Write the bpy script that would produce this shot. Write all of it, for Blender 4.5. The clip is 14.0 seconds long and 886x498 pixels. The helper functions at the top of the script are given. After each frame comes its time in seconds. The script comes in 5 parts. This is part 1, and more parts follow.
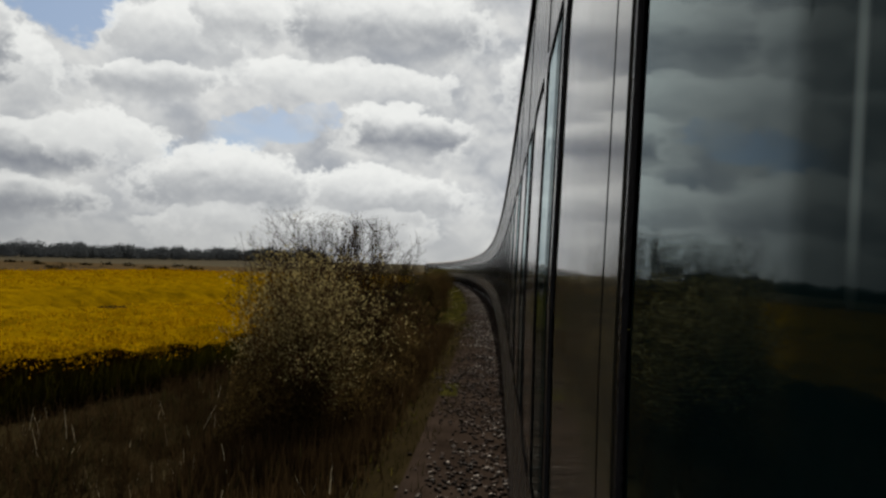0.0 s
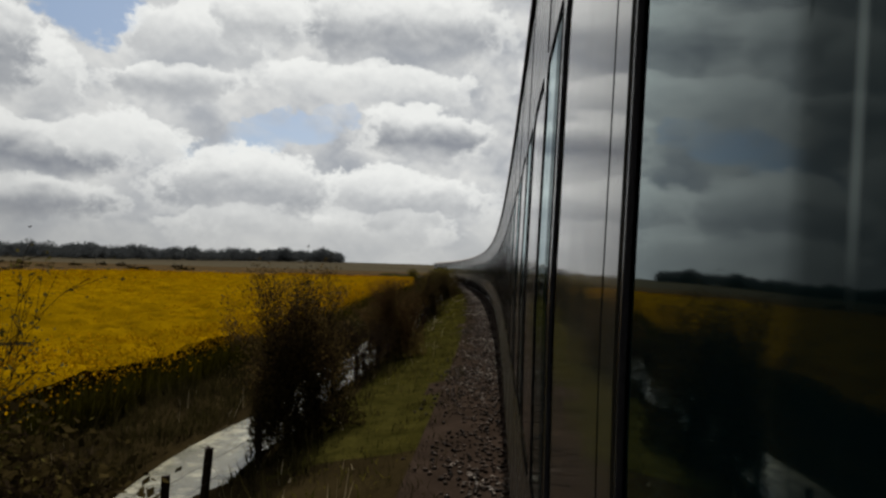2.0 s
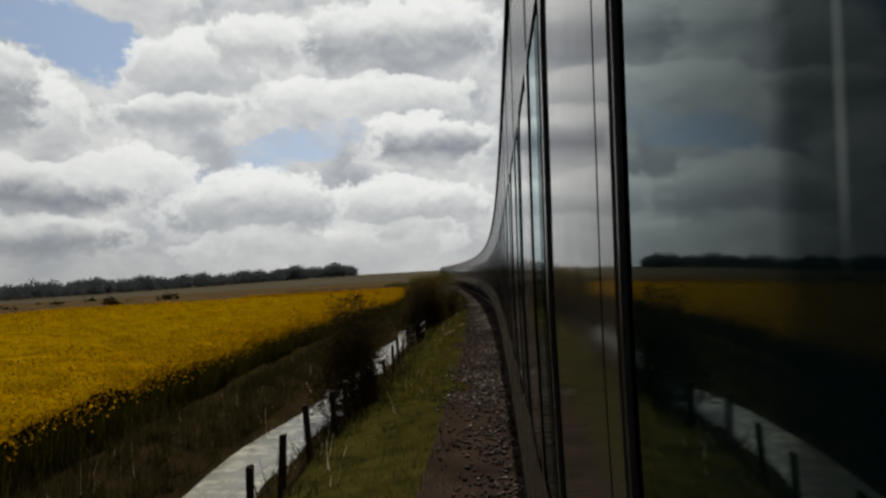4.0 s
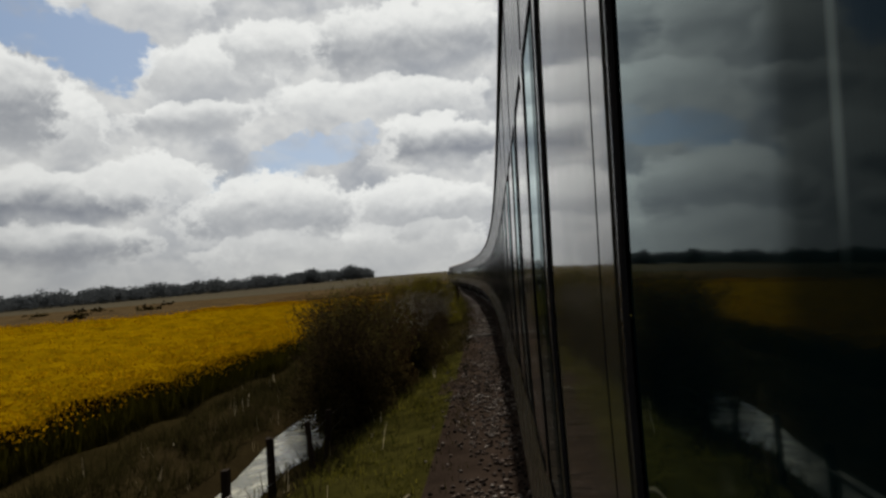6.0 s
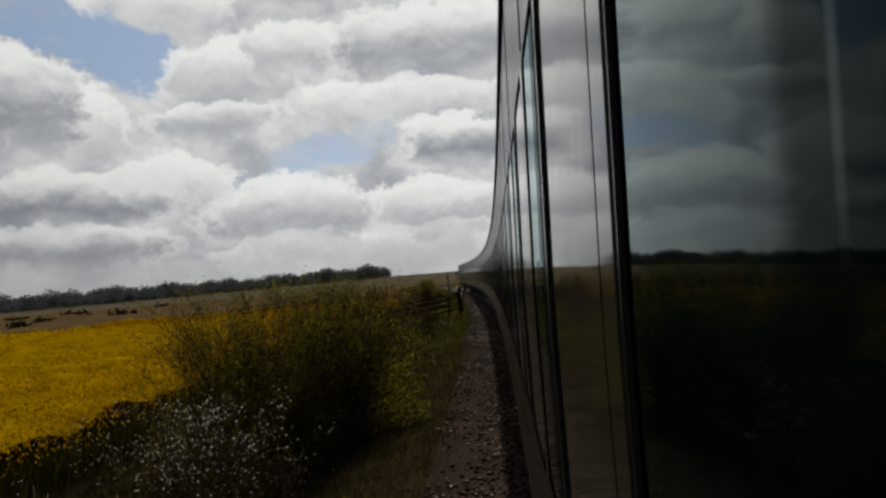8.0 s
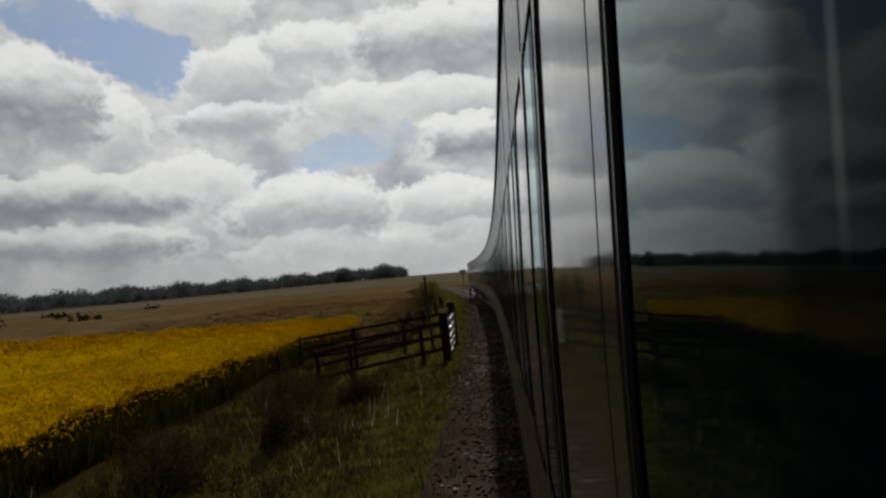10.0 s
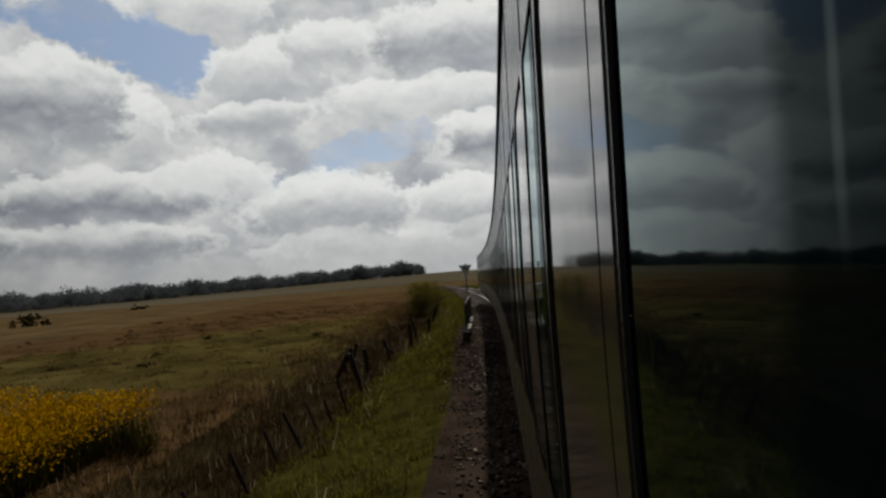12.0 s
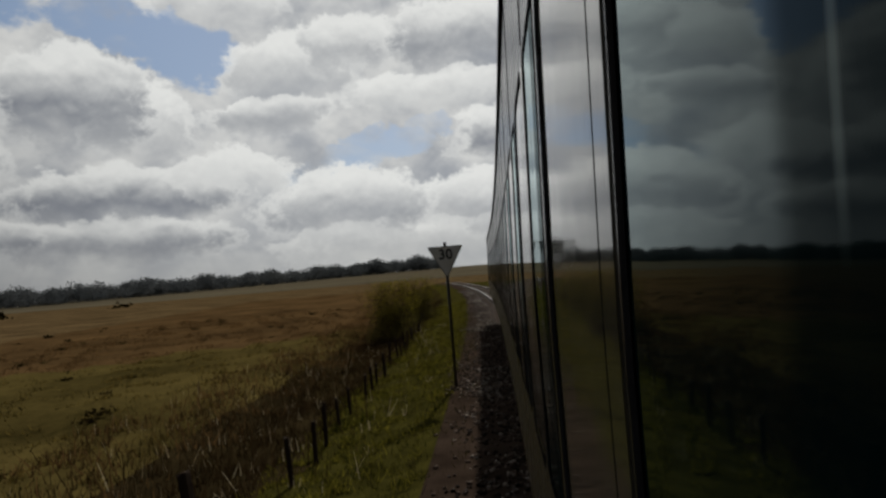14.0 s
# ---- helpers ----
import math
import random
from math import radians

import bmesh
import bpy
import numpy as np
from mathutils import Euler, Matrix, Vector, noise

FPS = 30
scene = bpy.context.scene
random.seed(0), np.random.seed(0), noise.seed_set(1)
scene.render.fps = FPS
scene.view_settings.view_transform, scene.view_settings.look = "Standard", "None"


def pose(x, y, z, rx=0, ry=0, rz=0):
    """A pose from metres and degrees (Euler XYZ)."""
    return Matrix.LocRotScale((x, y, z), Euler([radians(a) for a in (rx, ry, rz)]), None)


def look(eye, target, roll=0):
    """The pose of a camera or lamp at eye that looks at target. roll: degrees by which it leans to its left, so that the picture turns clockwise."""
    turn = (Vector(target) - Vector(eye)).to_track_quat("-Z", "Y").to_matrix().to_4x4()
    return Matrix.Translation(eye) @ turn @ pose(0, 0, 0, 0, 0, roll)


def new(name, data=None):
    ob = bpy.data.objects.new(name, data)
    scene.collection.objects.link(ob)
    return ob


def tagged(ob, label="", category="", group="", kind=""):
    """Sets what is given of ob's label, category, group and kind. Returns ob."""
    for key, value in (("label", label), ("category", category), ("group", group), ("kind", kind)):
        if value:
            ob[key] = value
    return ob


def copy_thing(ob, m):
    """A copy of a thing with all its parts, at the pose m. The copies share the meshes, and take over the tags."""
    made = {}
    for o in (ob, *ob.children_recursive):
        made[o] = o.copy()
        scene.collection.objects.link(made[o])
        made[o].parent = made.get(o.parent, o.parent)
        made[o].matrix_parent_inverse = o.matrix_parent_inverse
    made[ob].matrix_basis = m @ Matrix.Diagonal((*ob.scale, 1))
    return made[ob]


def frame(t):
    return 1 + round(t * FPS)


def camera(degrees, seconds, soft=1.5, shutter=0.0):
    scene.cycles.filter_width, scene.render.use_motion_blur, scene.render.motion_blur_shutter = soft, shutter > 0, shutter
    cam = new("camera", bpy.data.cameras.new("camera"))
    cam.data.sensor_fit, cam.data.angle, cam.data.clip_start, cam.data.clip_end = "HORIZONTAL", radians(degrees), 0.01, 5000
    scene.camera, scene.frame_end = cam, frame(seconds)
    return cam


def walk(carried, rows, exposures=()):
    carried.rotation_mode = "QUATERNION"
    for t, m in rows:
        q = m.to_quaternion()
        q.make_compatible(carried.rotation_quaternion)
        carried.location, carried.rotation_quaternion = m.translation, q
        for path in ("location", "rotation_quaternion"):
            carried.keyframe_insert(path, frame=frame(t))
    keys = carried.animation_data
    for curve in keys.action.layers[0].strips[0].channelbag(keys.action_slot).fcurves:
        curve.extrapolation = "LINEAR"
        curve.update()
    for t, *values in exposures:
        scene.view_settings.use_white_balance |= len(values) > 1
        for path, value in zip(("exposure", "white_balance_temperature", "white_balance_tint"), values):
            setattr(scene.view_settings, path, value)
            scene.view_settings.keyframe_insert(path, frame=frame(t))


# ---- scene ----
cam = camera(63.0, 14.0, soft=2.6)

# The line runs on an arc; s is the distance along it, l the distance to its left.
R = 977.0        # radius of the carriage-side line
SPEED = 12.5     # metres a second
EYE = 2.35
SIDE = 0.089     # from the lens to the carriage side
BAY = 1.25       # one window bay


def W(s, l, z=0.0):
    a = s / R
    return Vector((-R + (R - l) * math.cos(a), (R - l) * math.sin(a), z))


def arc_pose(s, l, z=0.0, turn=0.0):
    return Matrix.Translation(W(s, l, z)) @ pose(0, 0, 0, 0, 0, math.degrees(s / R) + turn)


# seconds, tangent of the line's bearing to the right, of its drop below the lens axis, lean in degrees
AIM = ((0, 0.0797, 0.0305, -1.6), (2.4, 0.0797, 0.0305, -1.6), (2.8, 0.079, 0.0305, -0.4), (3.2, 0.077, 0.0305, 1.4), (4.2, 0.075, 0.0305, 4.0),
       (5.3, 0.075, 0.0305, 4.8), (8.0, 0.075, 0.032, 4.8), (10.5, 0.075, 0.0336, 4.8), (12.5, 0.075, 0.0313, 4.8), (13.2, 0.075, 0.029, 4.8),
       (14.0, 0.075, 0.026, 4.8))


def ride(t):
    for a, b in zip(AIM, AIM[1:]):
        if t <= b[0] + 1e-6:
            break
    k = (t - a[0]) / (b[0] - a[0])
    right, drop, lean = (p + (q - p) * k for p, q in zip(a[1:], b[1:]))
    f = Vector((right, -drop, -1)).normalized()
    u = Vector((-math.sin(radians(lean)), math.cos(radians(lean)), 0))
    u = (u - f * u.dot(f)).normalized()
    r = f.cross(u)
    h = SPEED * t / R
    fw, up = Vector((-math.sin(h), math.cos(h), 0)), Vector((0, 0, 1))
    m = Matrix((fw, up, fw.cross(up))).transposed() @ Matrix((f, u, r))
    return Matrix.Translation(W(SPEED * t, 0, EYE)) @ m.to_4x4()


walk(cam, [(i * 0.1, ride(i * 0.1)) for i in range(141)], ((0, 0.04), (5.5, 0.0), (8, -0.06), (11, -0.1), (14, -0.15)))

# ---- light ----
SUN_AZ, SUN_EL = 4.0, 40.0   # degrees to the left of +y, and up
sun = new("sun", bpy.data.lights.new("sun", "SUN"))
sun.data.energy, sun.data.angle, sun.data.color = 3.4, radians(1.0), (1.0, 0.93, 0.82)
a = radians(SUN_AZ)
sun.matrix_world = look((-1200 * math.sin(a), 1200 * math.cos(a), 1000), (0, 0, 1000 - 1200 * math.tan(radians(SUN_EL))))

world = bpy.data.worlds.new("sky")
scene.world = world
world.use_nodes = True
wt = world.node_tree
wt.nodes.clear()


def link(tree, x, socket):
    if isinstance(x, (int, float)):
        socket.default_value = x
    elif isinstance(x, tuple):
        socket.default_value = x
    else:
        tree.links.new(x, socket)


def op(tree, kind, a, b=0.0, clamp=False):
    n = tree.nodes.new("ShaderNodeMath")
    n.operation, n.use_clamp = kind, clamp
    link(tree, a, n.inputs[0])
    link(tree, b, n.inputs[1])
    return n.outputs[0]


def smooth(tree, x, lo, hi):
    n = tree.nodes.new("ShaderNodeMapRange")
    n.interpolation_type = "SMOOTHSTEP"
    link(tree, x, n.inputs[0])
    n.inputs[1].default_value, n.inputs[2].default_value = lo, hi
    return n.outputs[0]


def blend(tree, k, a, b):
    n = tree.nodes.new("ShaderNodeMix")
    n.data_type = "RGBA"
    link(tree, k, n.inputs[0])
    link(tree, a, n.inputs[6])
    link(tree, b, n.inputs[7])
    return n.outputs[2]


def fbm(tree, vec, scale, detail=6.0, rough=0.55, distort=0.0):
    n = tree.nodes.new("ShaderNodeTexNoise")
    tree.links.new(vec, n.inputs["Vector"])
    n.inputs["Scale"].default_value, n.inputs["Detail"].default_value = scale, detail
    n.inputs["Roughness"].default_value, n.inputs["Distortion"].default_value = rough, distort
    return n.outputs[0]


def make_sky():
    sky = wt.nodes.new("ShaderNodeTexSky")
    sky.sky_type, sky.sun_disc = "NISHITA", False
    sky.sun_elevation, sky.sun_rotation = radians(SUN_EL), radians(-SUN_AZ)
    co = wt.nodes.new("ShaderNodeTexCoord")
    sep = wt.nodes.new("ShaderNodeSeparateXYZ")
    wt.links.new(co.outputs["Generated"], sep.inputs[0])
    az = op(wt, "MULTIPLY", op(wt, "ARCTAN2", sep.outputs[0], sep.outputs[1]), 57.2958)
    el = op(wt, "MULTIPLY", op(wt, "ARCSINE", sep.outputs[2]), 57.2958)

    def vec(lift, stretch):
        c = wt.nodes.new("ShaderNodeCombineXYZ")
        wt.links.new(op(wt, "MULTIPLY", az, 0.1), c.inputs[0])
        wt.links.new(op(wt, "MULTIPLY", op(wt, "ADD", el, lift), 0.1 * stretch), c.inputs[1])
        return c.outputs[0]

    puff = wt.nodes.new("ShaderNodeTexNoise")
    wt.links.new(vec(0.0, 1.35), puff.inputs["Vector"])
    puff.inputs["Scale"].default_value, puff.inputs["Detail"].default_value, puff.inputs["Roughness"].default_value = 3.0, 8.0, 0.56
    shift = wt.nodes.new("ShaderNodeSeparateColor")
    wt.links.new(puff.outputs["Color"], shift.inputs[0])
    waz = op(wt, "ADD", az, op(wt, "MULTIPLY", op(wt, "SUBTRACT", shift.outputs[0], 0.5), 5.5))
    wel = op(wt, "ADD", el, op(wt, "MULTIPLY", op(wt, "SUBTRACT", shift.outputs[1], 0.5), 3.6))

    def masses(table, lo, hi):
        """The strongest of several ragged cloud bodies: azimuth, elevation, half sizes, weight."""
        total = None
        for a0, e0, ra, re, w in table:
            x = op(wt, "DIVIDE", op(wt, "SUBTRACT", waz, a0), ra)
            y = op(wt, "DIVIDE", op(wt, "SUBTRACT", wel, e0), re)
            q = op(wt, "SUBTRACT", 1.0, op(wt, "ADD", op(wt, "MULTIPLY", x, x), op(wt, "MULTIPLY", y, y)))
            g = op(wt, "MULTIPLY", smooth(wt, q, lo, hi), w)
            total = g if total is None else op(wt, "MAXIMUM", total, g)
        return total

    gaps = masses(((-32.7, 17.4, 4.0, 2.4, 1.0), (-35.5, 18.9, 4.8, 1.5, 1.0), (-39.1, 19.9, 4.2, 1.6, 0.9), (-17.6, 10.7, 3.8, 1.1, 0.72), (-14.8, 11.6, 2.0, 0.9, 0.6), (-21.2, 9.7, 3.2, 1.0, 0.66), (-24.4, 8.7, 2.6, 1.0, 0.6),
                   (-50.0, 21.0, 7.0, 3.5, 0.9), (-62.0, 12.0, 8.0, 2.5, 0.8), (-80.0, 20.0, 9.0, 4.0, 0.9)), -0.45, 0.5)
    low = fbm(wt, vec(0.0, 1.3), 1.7, 4.0, 0.5, 0.3)
    fine = fbm(wt, vec(3.0, 1.2), 3.6, 5.0, 0.5, 0.25)
    lift = fbm(wt, vec(3.45, 1.2), 3.6, 5.0, 0.5, 0.25)
    crumb = op(wt, "SUBTRACT", fbm(wt, vec(7.0, 1.1), 8.0, 7.0, 0.62, 0.2), 0.5)
    veil = op(wt, "ADD", gaps, op(wt, "MULTIPLY", op(wt, "SUBTRACT", low, 0.5), -1.1))
    veil = op(wt, "ADD", veil, op(wt, "MULTIPLY", op(wt, "SUBTRACT", fine, 0.5), -0.9))
    cover = smooth(wt, veil, 0.92, 0.30)
    relief = op(wt, "MULTIPLY", op(wt, "SUBTRACT", lift, fine), 0.9)
    white, shade = (9.4, 9.5, 9.25, 1), (2.35, 2.55, 2.95, 1)
    sheet = blend(wt, smooth(wt, op(wt, "ADD", low, op(wt, "MULTIPLY", relief, 0.4)), 0.25, 0.75), (8.05, 8.1, 7.9, 1), (3.85, 4.1, 4.5, 1))
    blue = blend(wt, 0.6, sky.outputs[0], (2.7, 3.7, 5.4, 1))
    air = blend(wt, cover, blue, sheet)
    # heaped clouds, far to near: crisp bright tops over grey bases that melt away; azimuth, elevation, half sizes, depth of the shade
    heaps = ((-16.4, 2.7, 11.4, 1.8, 0.5), (-39.5, 3.9, 9.5, 2.0, 1.0), (-37.6, 7.2, 8.6, 2.5, 1.0), (-9.2, 3.6, 4.0, 1.2, 0.6), (-10.4, 5.3, 8.5, 2.7, 0.65), (-21.4, 5.5, 7.1, 3.7, 0.75),
             (-30.0, 8.5, 4.4, 2.3, 0.22), (-13.3, 14.0, 9.9, 1.7, 0.3), (-7.9, 10.3, 5.3, 2.4, 1.0), (-27.3, 13.0, 5.3, 1.7, 0.7), (-36.6, 12.2, 4.0, 3.3, 0.5), (-40.8, 13.8, 5.5, 4.6, 1.0),
             (-25.0, 16.1, 5.5, 3.1, 0.5), (-20.5, 17.7, 4.4, 2.5, 0.7), (-9.7, 18.0, 9.0, 3.5, 0.85), (-30.7, 21.0, 5.9, 1.7, 0.35),
             (-52.0, 9.0, 7.0, 3.5, 1.0), (-48.5, 4.4, 5.5, 1.6, 0.95), (-66.0, 6.0, 9.0, 2.5, 0.7), (8.0, 14.0, 9.0, 4.0, 0.8), (-51.0, 17.0, 5.0, 3.0, 0.6))
    for a0, e0, ra, re, dark in heaps:
        x = op(wt, "DIVIDE", op(wt, "SUBTRACT", waz, a0), ra)
        y = op(wt, "DIVIDE", op(wt, "SUBTRACT", wel, e0), re)
        q = op(wt, "SUBTRACT", 1.0, op(wt, "ADD", op(wt, "MULTIPLY", x, x), op(wt, "MULTIPLY", y, y)))
        q = op(wt, "ADD", q, op(wt, "MULTIPLY", crumb, 1.3))
        whole = op(wt, "MULTIPLY", smooth(wt, q, -0.15, 0.25), smooth(wt, y, -1.0, 0.2))
        ys = op(wt, "ADD", op(wt, "DIVIDE", op(wt, "SUBTRACT", op(wt, "MULTIPLY", op(wt, "ADD", el, wel), 0.5), e0), re), op(wt, "MULTIPLY", relief, -0.7))
        tone = op(wt, "MULTIPLY", op(wt, "MULTIPLY", smooth(wt, ys, 0.80, -0.25), smooth(wt, q, -0.1, 0.55)), dark)
        tone = op(wt, "ADD", tone, op(wt, "ADD", op(wt, "MULTIPLY", relief, 0.16), op(wt, "MULTIPLY", crumb, 0.25)), True)
        air = blend(wt, op(wt, "MULTIPLY", whole, 0.93), air, blend(wt, tone, white, shade))
    haze = smooth(wt, el, 6.0, 0.0)
    air = blend(wt, op(wt, "MULTIPLY", haze, 0.6), air, (6.0, 6.05, 5.9, 1))
    # the clouds are brightest round the sun and duller away from it
    dot = wt.nodes.new("ShaderNodeVectorMath")
    dot.operation = "DOT_PRODUCT"
    wt.links.new(co.outputs["Generated"], dot.inputs[0])
    h = math.cos(radians(SUN_EL))
    dot.inputs[1].default_value = (-math.sin(radians(SUN_AZ)) * h, math.cos(radians(SUN_AZ)) * h, math.sin(radians(SUN_EL)))
    near = smooth(wt, dot.outputs["Value"], 0.35, 0.85)
    air = blend(wt, near, blend(wt, 0.85, air, (0.3, 0.34, 0.4, 1)), air)
    bg = wt.nodes.new("ShaderNodeBackground")
    wt.links.new(air, bg.inputs[0])
    bg.inputs[1].default_value = 0.09
    out = wt.nodes.new("ShaderNodeOutputWorld")
    wt.links.new(bg.outputs[0], out.inputs[0])


make_sky()


# ---- materials ----
def surface(name, dark, light, scale=3.0, rough=0.85, bump=0.3, fine=40.0, stretch=(1, 1, 1), island=0.0, spread=0.0, metal=0.0, thin=0.0, spec=0.3):
    """Two colours blended by coarse and fine grain, with relief; island varies single pieces, spread whole objects, thin lets light through."""
    m = bpy.data.materials.new(name)
    m.use_nodes = True
    t = m.node_tree
    bsdf = t.nodes["Principled BSDF"]
    co = t.nodes.new("ShaderNodeTexCoord")
    mp = t.nodes.new("ShaderNodeMapping")
    t.links.new(co.outputs["Object"], mp.inputs[0])
    mp.inputs["Scale"].default_value = stretch
    big, small = fbm(t, mp.outputs[0], scale, 4.0), fbm(t, mp.outputs[0], fine, 3.0)
    k = op(t, "ADD", op(t, "MULTIPLY", big, 1.5), op(t, "MULTIPLY", small, 0.7))
    k = op(t, "SUBTRACT", k, 0.6)
    if island or spread:
        if island:
            g = t.nodes.new("ShaderNodeNewGeometry")
            r = g.outputs["Random Per Island"]
        else:
            g = t.nodes.new("ShaderNodeObjectInfo")
            r = g.outputs["Random"]
        k = op(t, "ADD", k, op(t, "MULTIPLY", op(t, "SUBTRACT", r, 0.5), island or spread))
    k = op(t, "ADD", k, 0.0, True)
    col = blend(t, k, (*dark, 1), (*light, 1))
    t.links.new(col, bsdf.inputs["Base Color"])
    bsdf.inputs["Roughness"].default_value = rough
    bsdf.inputs["Metallic"].default_value = metal
    bsdf.inputs["Specular IOR Level"].default_value = spec
    if bump:
        b = t.nodes.new("ShaderNodeBump")
        b.inputs["Strength"].default_value, b.inputs["Distance"].default_value = bump, 0.02
        t.links.new(small, b.inputs["Height"])
        t.links.new(b.outputs[0], bsdf.inputs["Normal"])
    if thin:
        tr = t.nodes.new("ShaderNodeBsdfTranslucent")
        t.links.new(col, tr.inputs[0])
        mx = t.nodes.new("ShaderNodeMixShader")
        mx.inputs[0].default_value = thin
        t.links.new(bsdf.outputs[0], mx.inputs[1])
        t.links.new(tr.outputs[0], mx.inputs[2])
        t.links.new(mx.outputs[0], t.nodes["Material Output"].inputs[0])
    return m


def gloss(name, color, rough, grime, grime_amount, wave=0.02, spec=0.5, tint=(1, 1, 1)):
    """A polished carriage surface with a film of grime and a slight wave."""
    m = bpy.data.materials.new(name)
    m.use_nodes = True
    t = m.node_tree
    bsdf = t.nodes["Principled BSDF"]
    co = t.nodes.new("ShaderNodeTexCoord")
    mp = t.nodes.new("ShaderNodeMapping")
    t.links.new(co.outputs["Object"], mp.inputs[0])
    mp.inputs["Scale"].default_value = (1, 1, 0.35)
    streak = fbm(t, mp.outputs[0], 9.0, 6.0, 0.6)
    k = op(t, "MULTIPLY", smooth(t, streak, 0.35, 0.75), grime_amount)
    t.links.new(blend(t, k, (*color, 1), (*grime, 1)), bsdf.inputs["Base Color"])
    t.links.new(op(t, "ADD", op(t, "MULTIPLY", k, 0.12), rough), bsdf.inputs["Roughness"])
    bsdf.inputs["Specular IOR Level"].default_value = spec
    bsdf.inputs["Specular Tint"].default_value = (*tint, 1)
    b = t.nodes.new("ShaderNodeBump")
    b.inputs["Strength"].default_value, b.inputs["Distance"].default_value = wave, 0.05
    t.links.new(fbm(t, co.outputs["Object"], 5.0, 1.0), b.inputs["Height"])
    t.links.new(b.outputs[0], bsdf.inputs["Normal"])
    return m


M_BALLAST = surface("ballast_bed", (0.013, 0.009, 0.0065), (0.058, 0.041, 0.031), 1.2, 0.95, 0.6, 30, spec=0.0)
M_STONE = surface("ballast_stone", (0.013, 0.009, 0.0065), (0.105, 0.076, 0.060), 1.0, 0.6, 0.2, 60, island=1.6, spec=0.02)
M_STONE_PALE = surface("pale_ballast_stone", (0.065, 0.052, 0.043), (0.27, 0.225, 0.185), 1.0, 0.5, 0.2, 60, island=1.4, spec=0.08)
M_VERGE = surface("verge_turf", (0.009, 0.009, 0.002), (0.062, 0.056, 0.013), 2.2, 0.95, 0.6, 14, spec=0.0)
M_BANK = surface("ditch_bank", (0.011, 0.008, 0.004), (0.038, 0.028, 0.012), 0.8, 0.95, 0.6, 12, spec=0.0)
M_SOIL = surface("field_soil", (0.010, 0.008, 0.003), (0.035, 0.026, 0.010), 0.5, 0.95, 0.6, 10, spec=0.0)
M_MARSH = surface("marsh_reed", (0.024, 0.016, 0.008), (0.140, 0.096, 0.046), 0.13, 0.95, 0.5, 3, spec=0.0)
M_PASTURE = surface("rough_pasture", (0.016, 0.013, 0.004), (0.105, 0.080, 0.026), 0.22, 0.95, 0.5, 4, spec=0.0)
# land colour greyed to carry the haze of distance
M_FAR_HAZED = surface("hazed_far_land", (0.034, 0.029, 0.019), (0.130, 0.112, 0.076), 0.02, 0.95, 0.0, 0.12, (0.25, 1.0, 1.0), spec=0.0)
M_GRASS = surface("grass_blade", (0.014, 0.018, 0.003), (0.150, 0.132, 0.020), 2.0, 0.7, 0, 30, island=1.3, thin=0.45, spec=0.0)
M_STRAW = surface("dry_stem", (0.20, 0.16, 0.09), (0.55, 0.48, 0.33), 1.0, 0.7, 0, 30, island=0.9, thin=0.35, spec=0.0)
M_BROWN = surface("brown_weed", (0.022, 0.014, 0.0065), (0.085, 0.053, 0.023), 1.0, 0.8, 0, 30, island=0.9, thin=0.25, spec=0.0)
M_BANKWEED = surface("bank_weed", (0.012, 0.011, 0.004), (0.060, 0.050, 0.018), 1.0, 0.8, 0, 30, island=0.9, thin=0.3, spec=0.0)
M_TUSSOCK = surface("tussock_grass", (0.018, 0.015, 0.004), (0.150, 0.110, 0.030), 0.5, 0.8, 0, 30, island=1.3, thin=0.4, spec=0.0)
M_RUSSET_BLADE = surface("russet_rush", (0.030, 0.018, 0.008), (0.145, 0.086, 0.034), 0.5, 0.8, 0, 30, island=1.0, thin=0.4, spec=0.0)
M_RUSSET = surface("russet_marsh", (0.024, 0.015, 0.007), (0.115, 0.070, 0.030), 0.16, 0.95, 0.5, 3, spec=0.0)
M_OLIVE = surface("olive_leaf", (0.022, 0.021, 0.006), (0.12, 0.10, 0.030), 2.0, 0.6, 0, 20, island=1.0, thin=0.5, spec=0.0)
M_REED = surface("brown_reed", (0.010, 0.007, 0.003), (0.050, 0.031, 0.014), 1.0, 0.8, 0, 30, island=0.9, thin=0.3, spec=0.0)
M_FLOWER = surface("rape_flower", (0.20, 0.105, 0.0006), (0.56, 0.315, 0.0012), 0.6, 0.8, 0, 8, island=0.35, thin=0.5, spec=0.0)
M_CANOPY = surface("rape_canopy", (0.10, 0.058, 0.0015), (0.50, 0.29, 0.0012), 0.9, 0.95, 0.8, 9, thin=0.35, spec=0.0)
M_STALK = surface("rape_stalk", (0.010, 0.010, 0.001), (0.045, 0.040, 0.005), 1.0, 0.8, 0, 20, island=0.8, thin=0.4, spec=0.0)
M_TWIG = surface("twig_bark", (0.018, 0.012, 0.008), (0.06, 0.042, 0.028), 4.0, 0.85, 0, 30, island=0.6, spec=0.0)
M_TWIG_RED = surface("twig_bark_red", (0.04, 0.018, 0.009), (0.11, 0.06, 0.03), 4.0, 0.85, 0, 30, island=0.6, spec=0.0)
M_LEAF = surface("young_leaf", (0.045, 0.045, 0.006), (0.23, 0.19, 0.025), 2.0, 0.6, 0, 20, island=1.0, thin=0.5, spec=0.0)
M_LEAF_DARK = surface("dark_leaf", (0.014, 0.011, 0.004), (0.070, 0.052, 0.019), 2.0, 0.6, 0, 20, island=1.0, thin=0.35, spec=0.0)
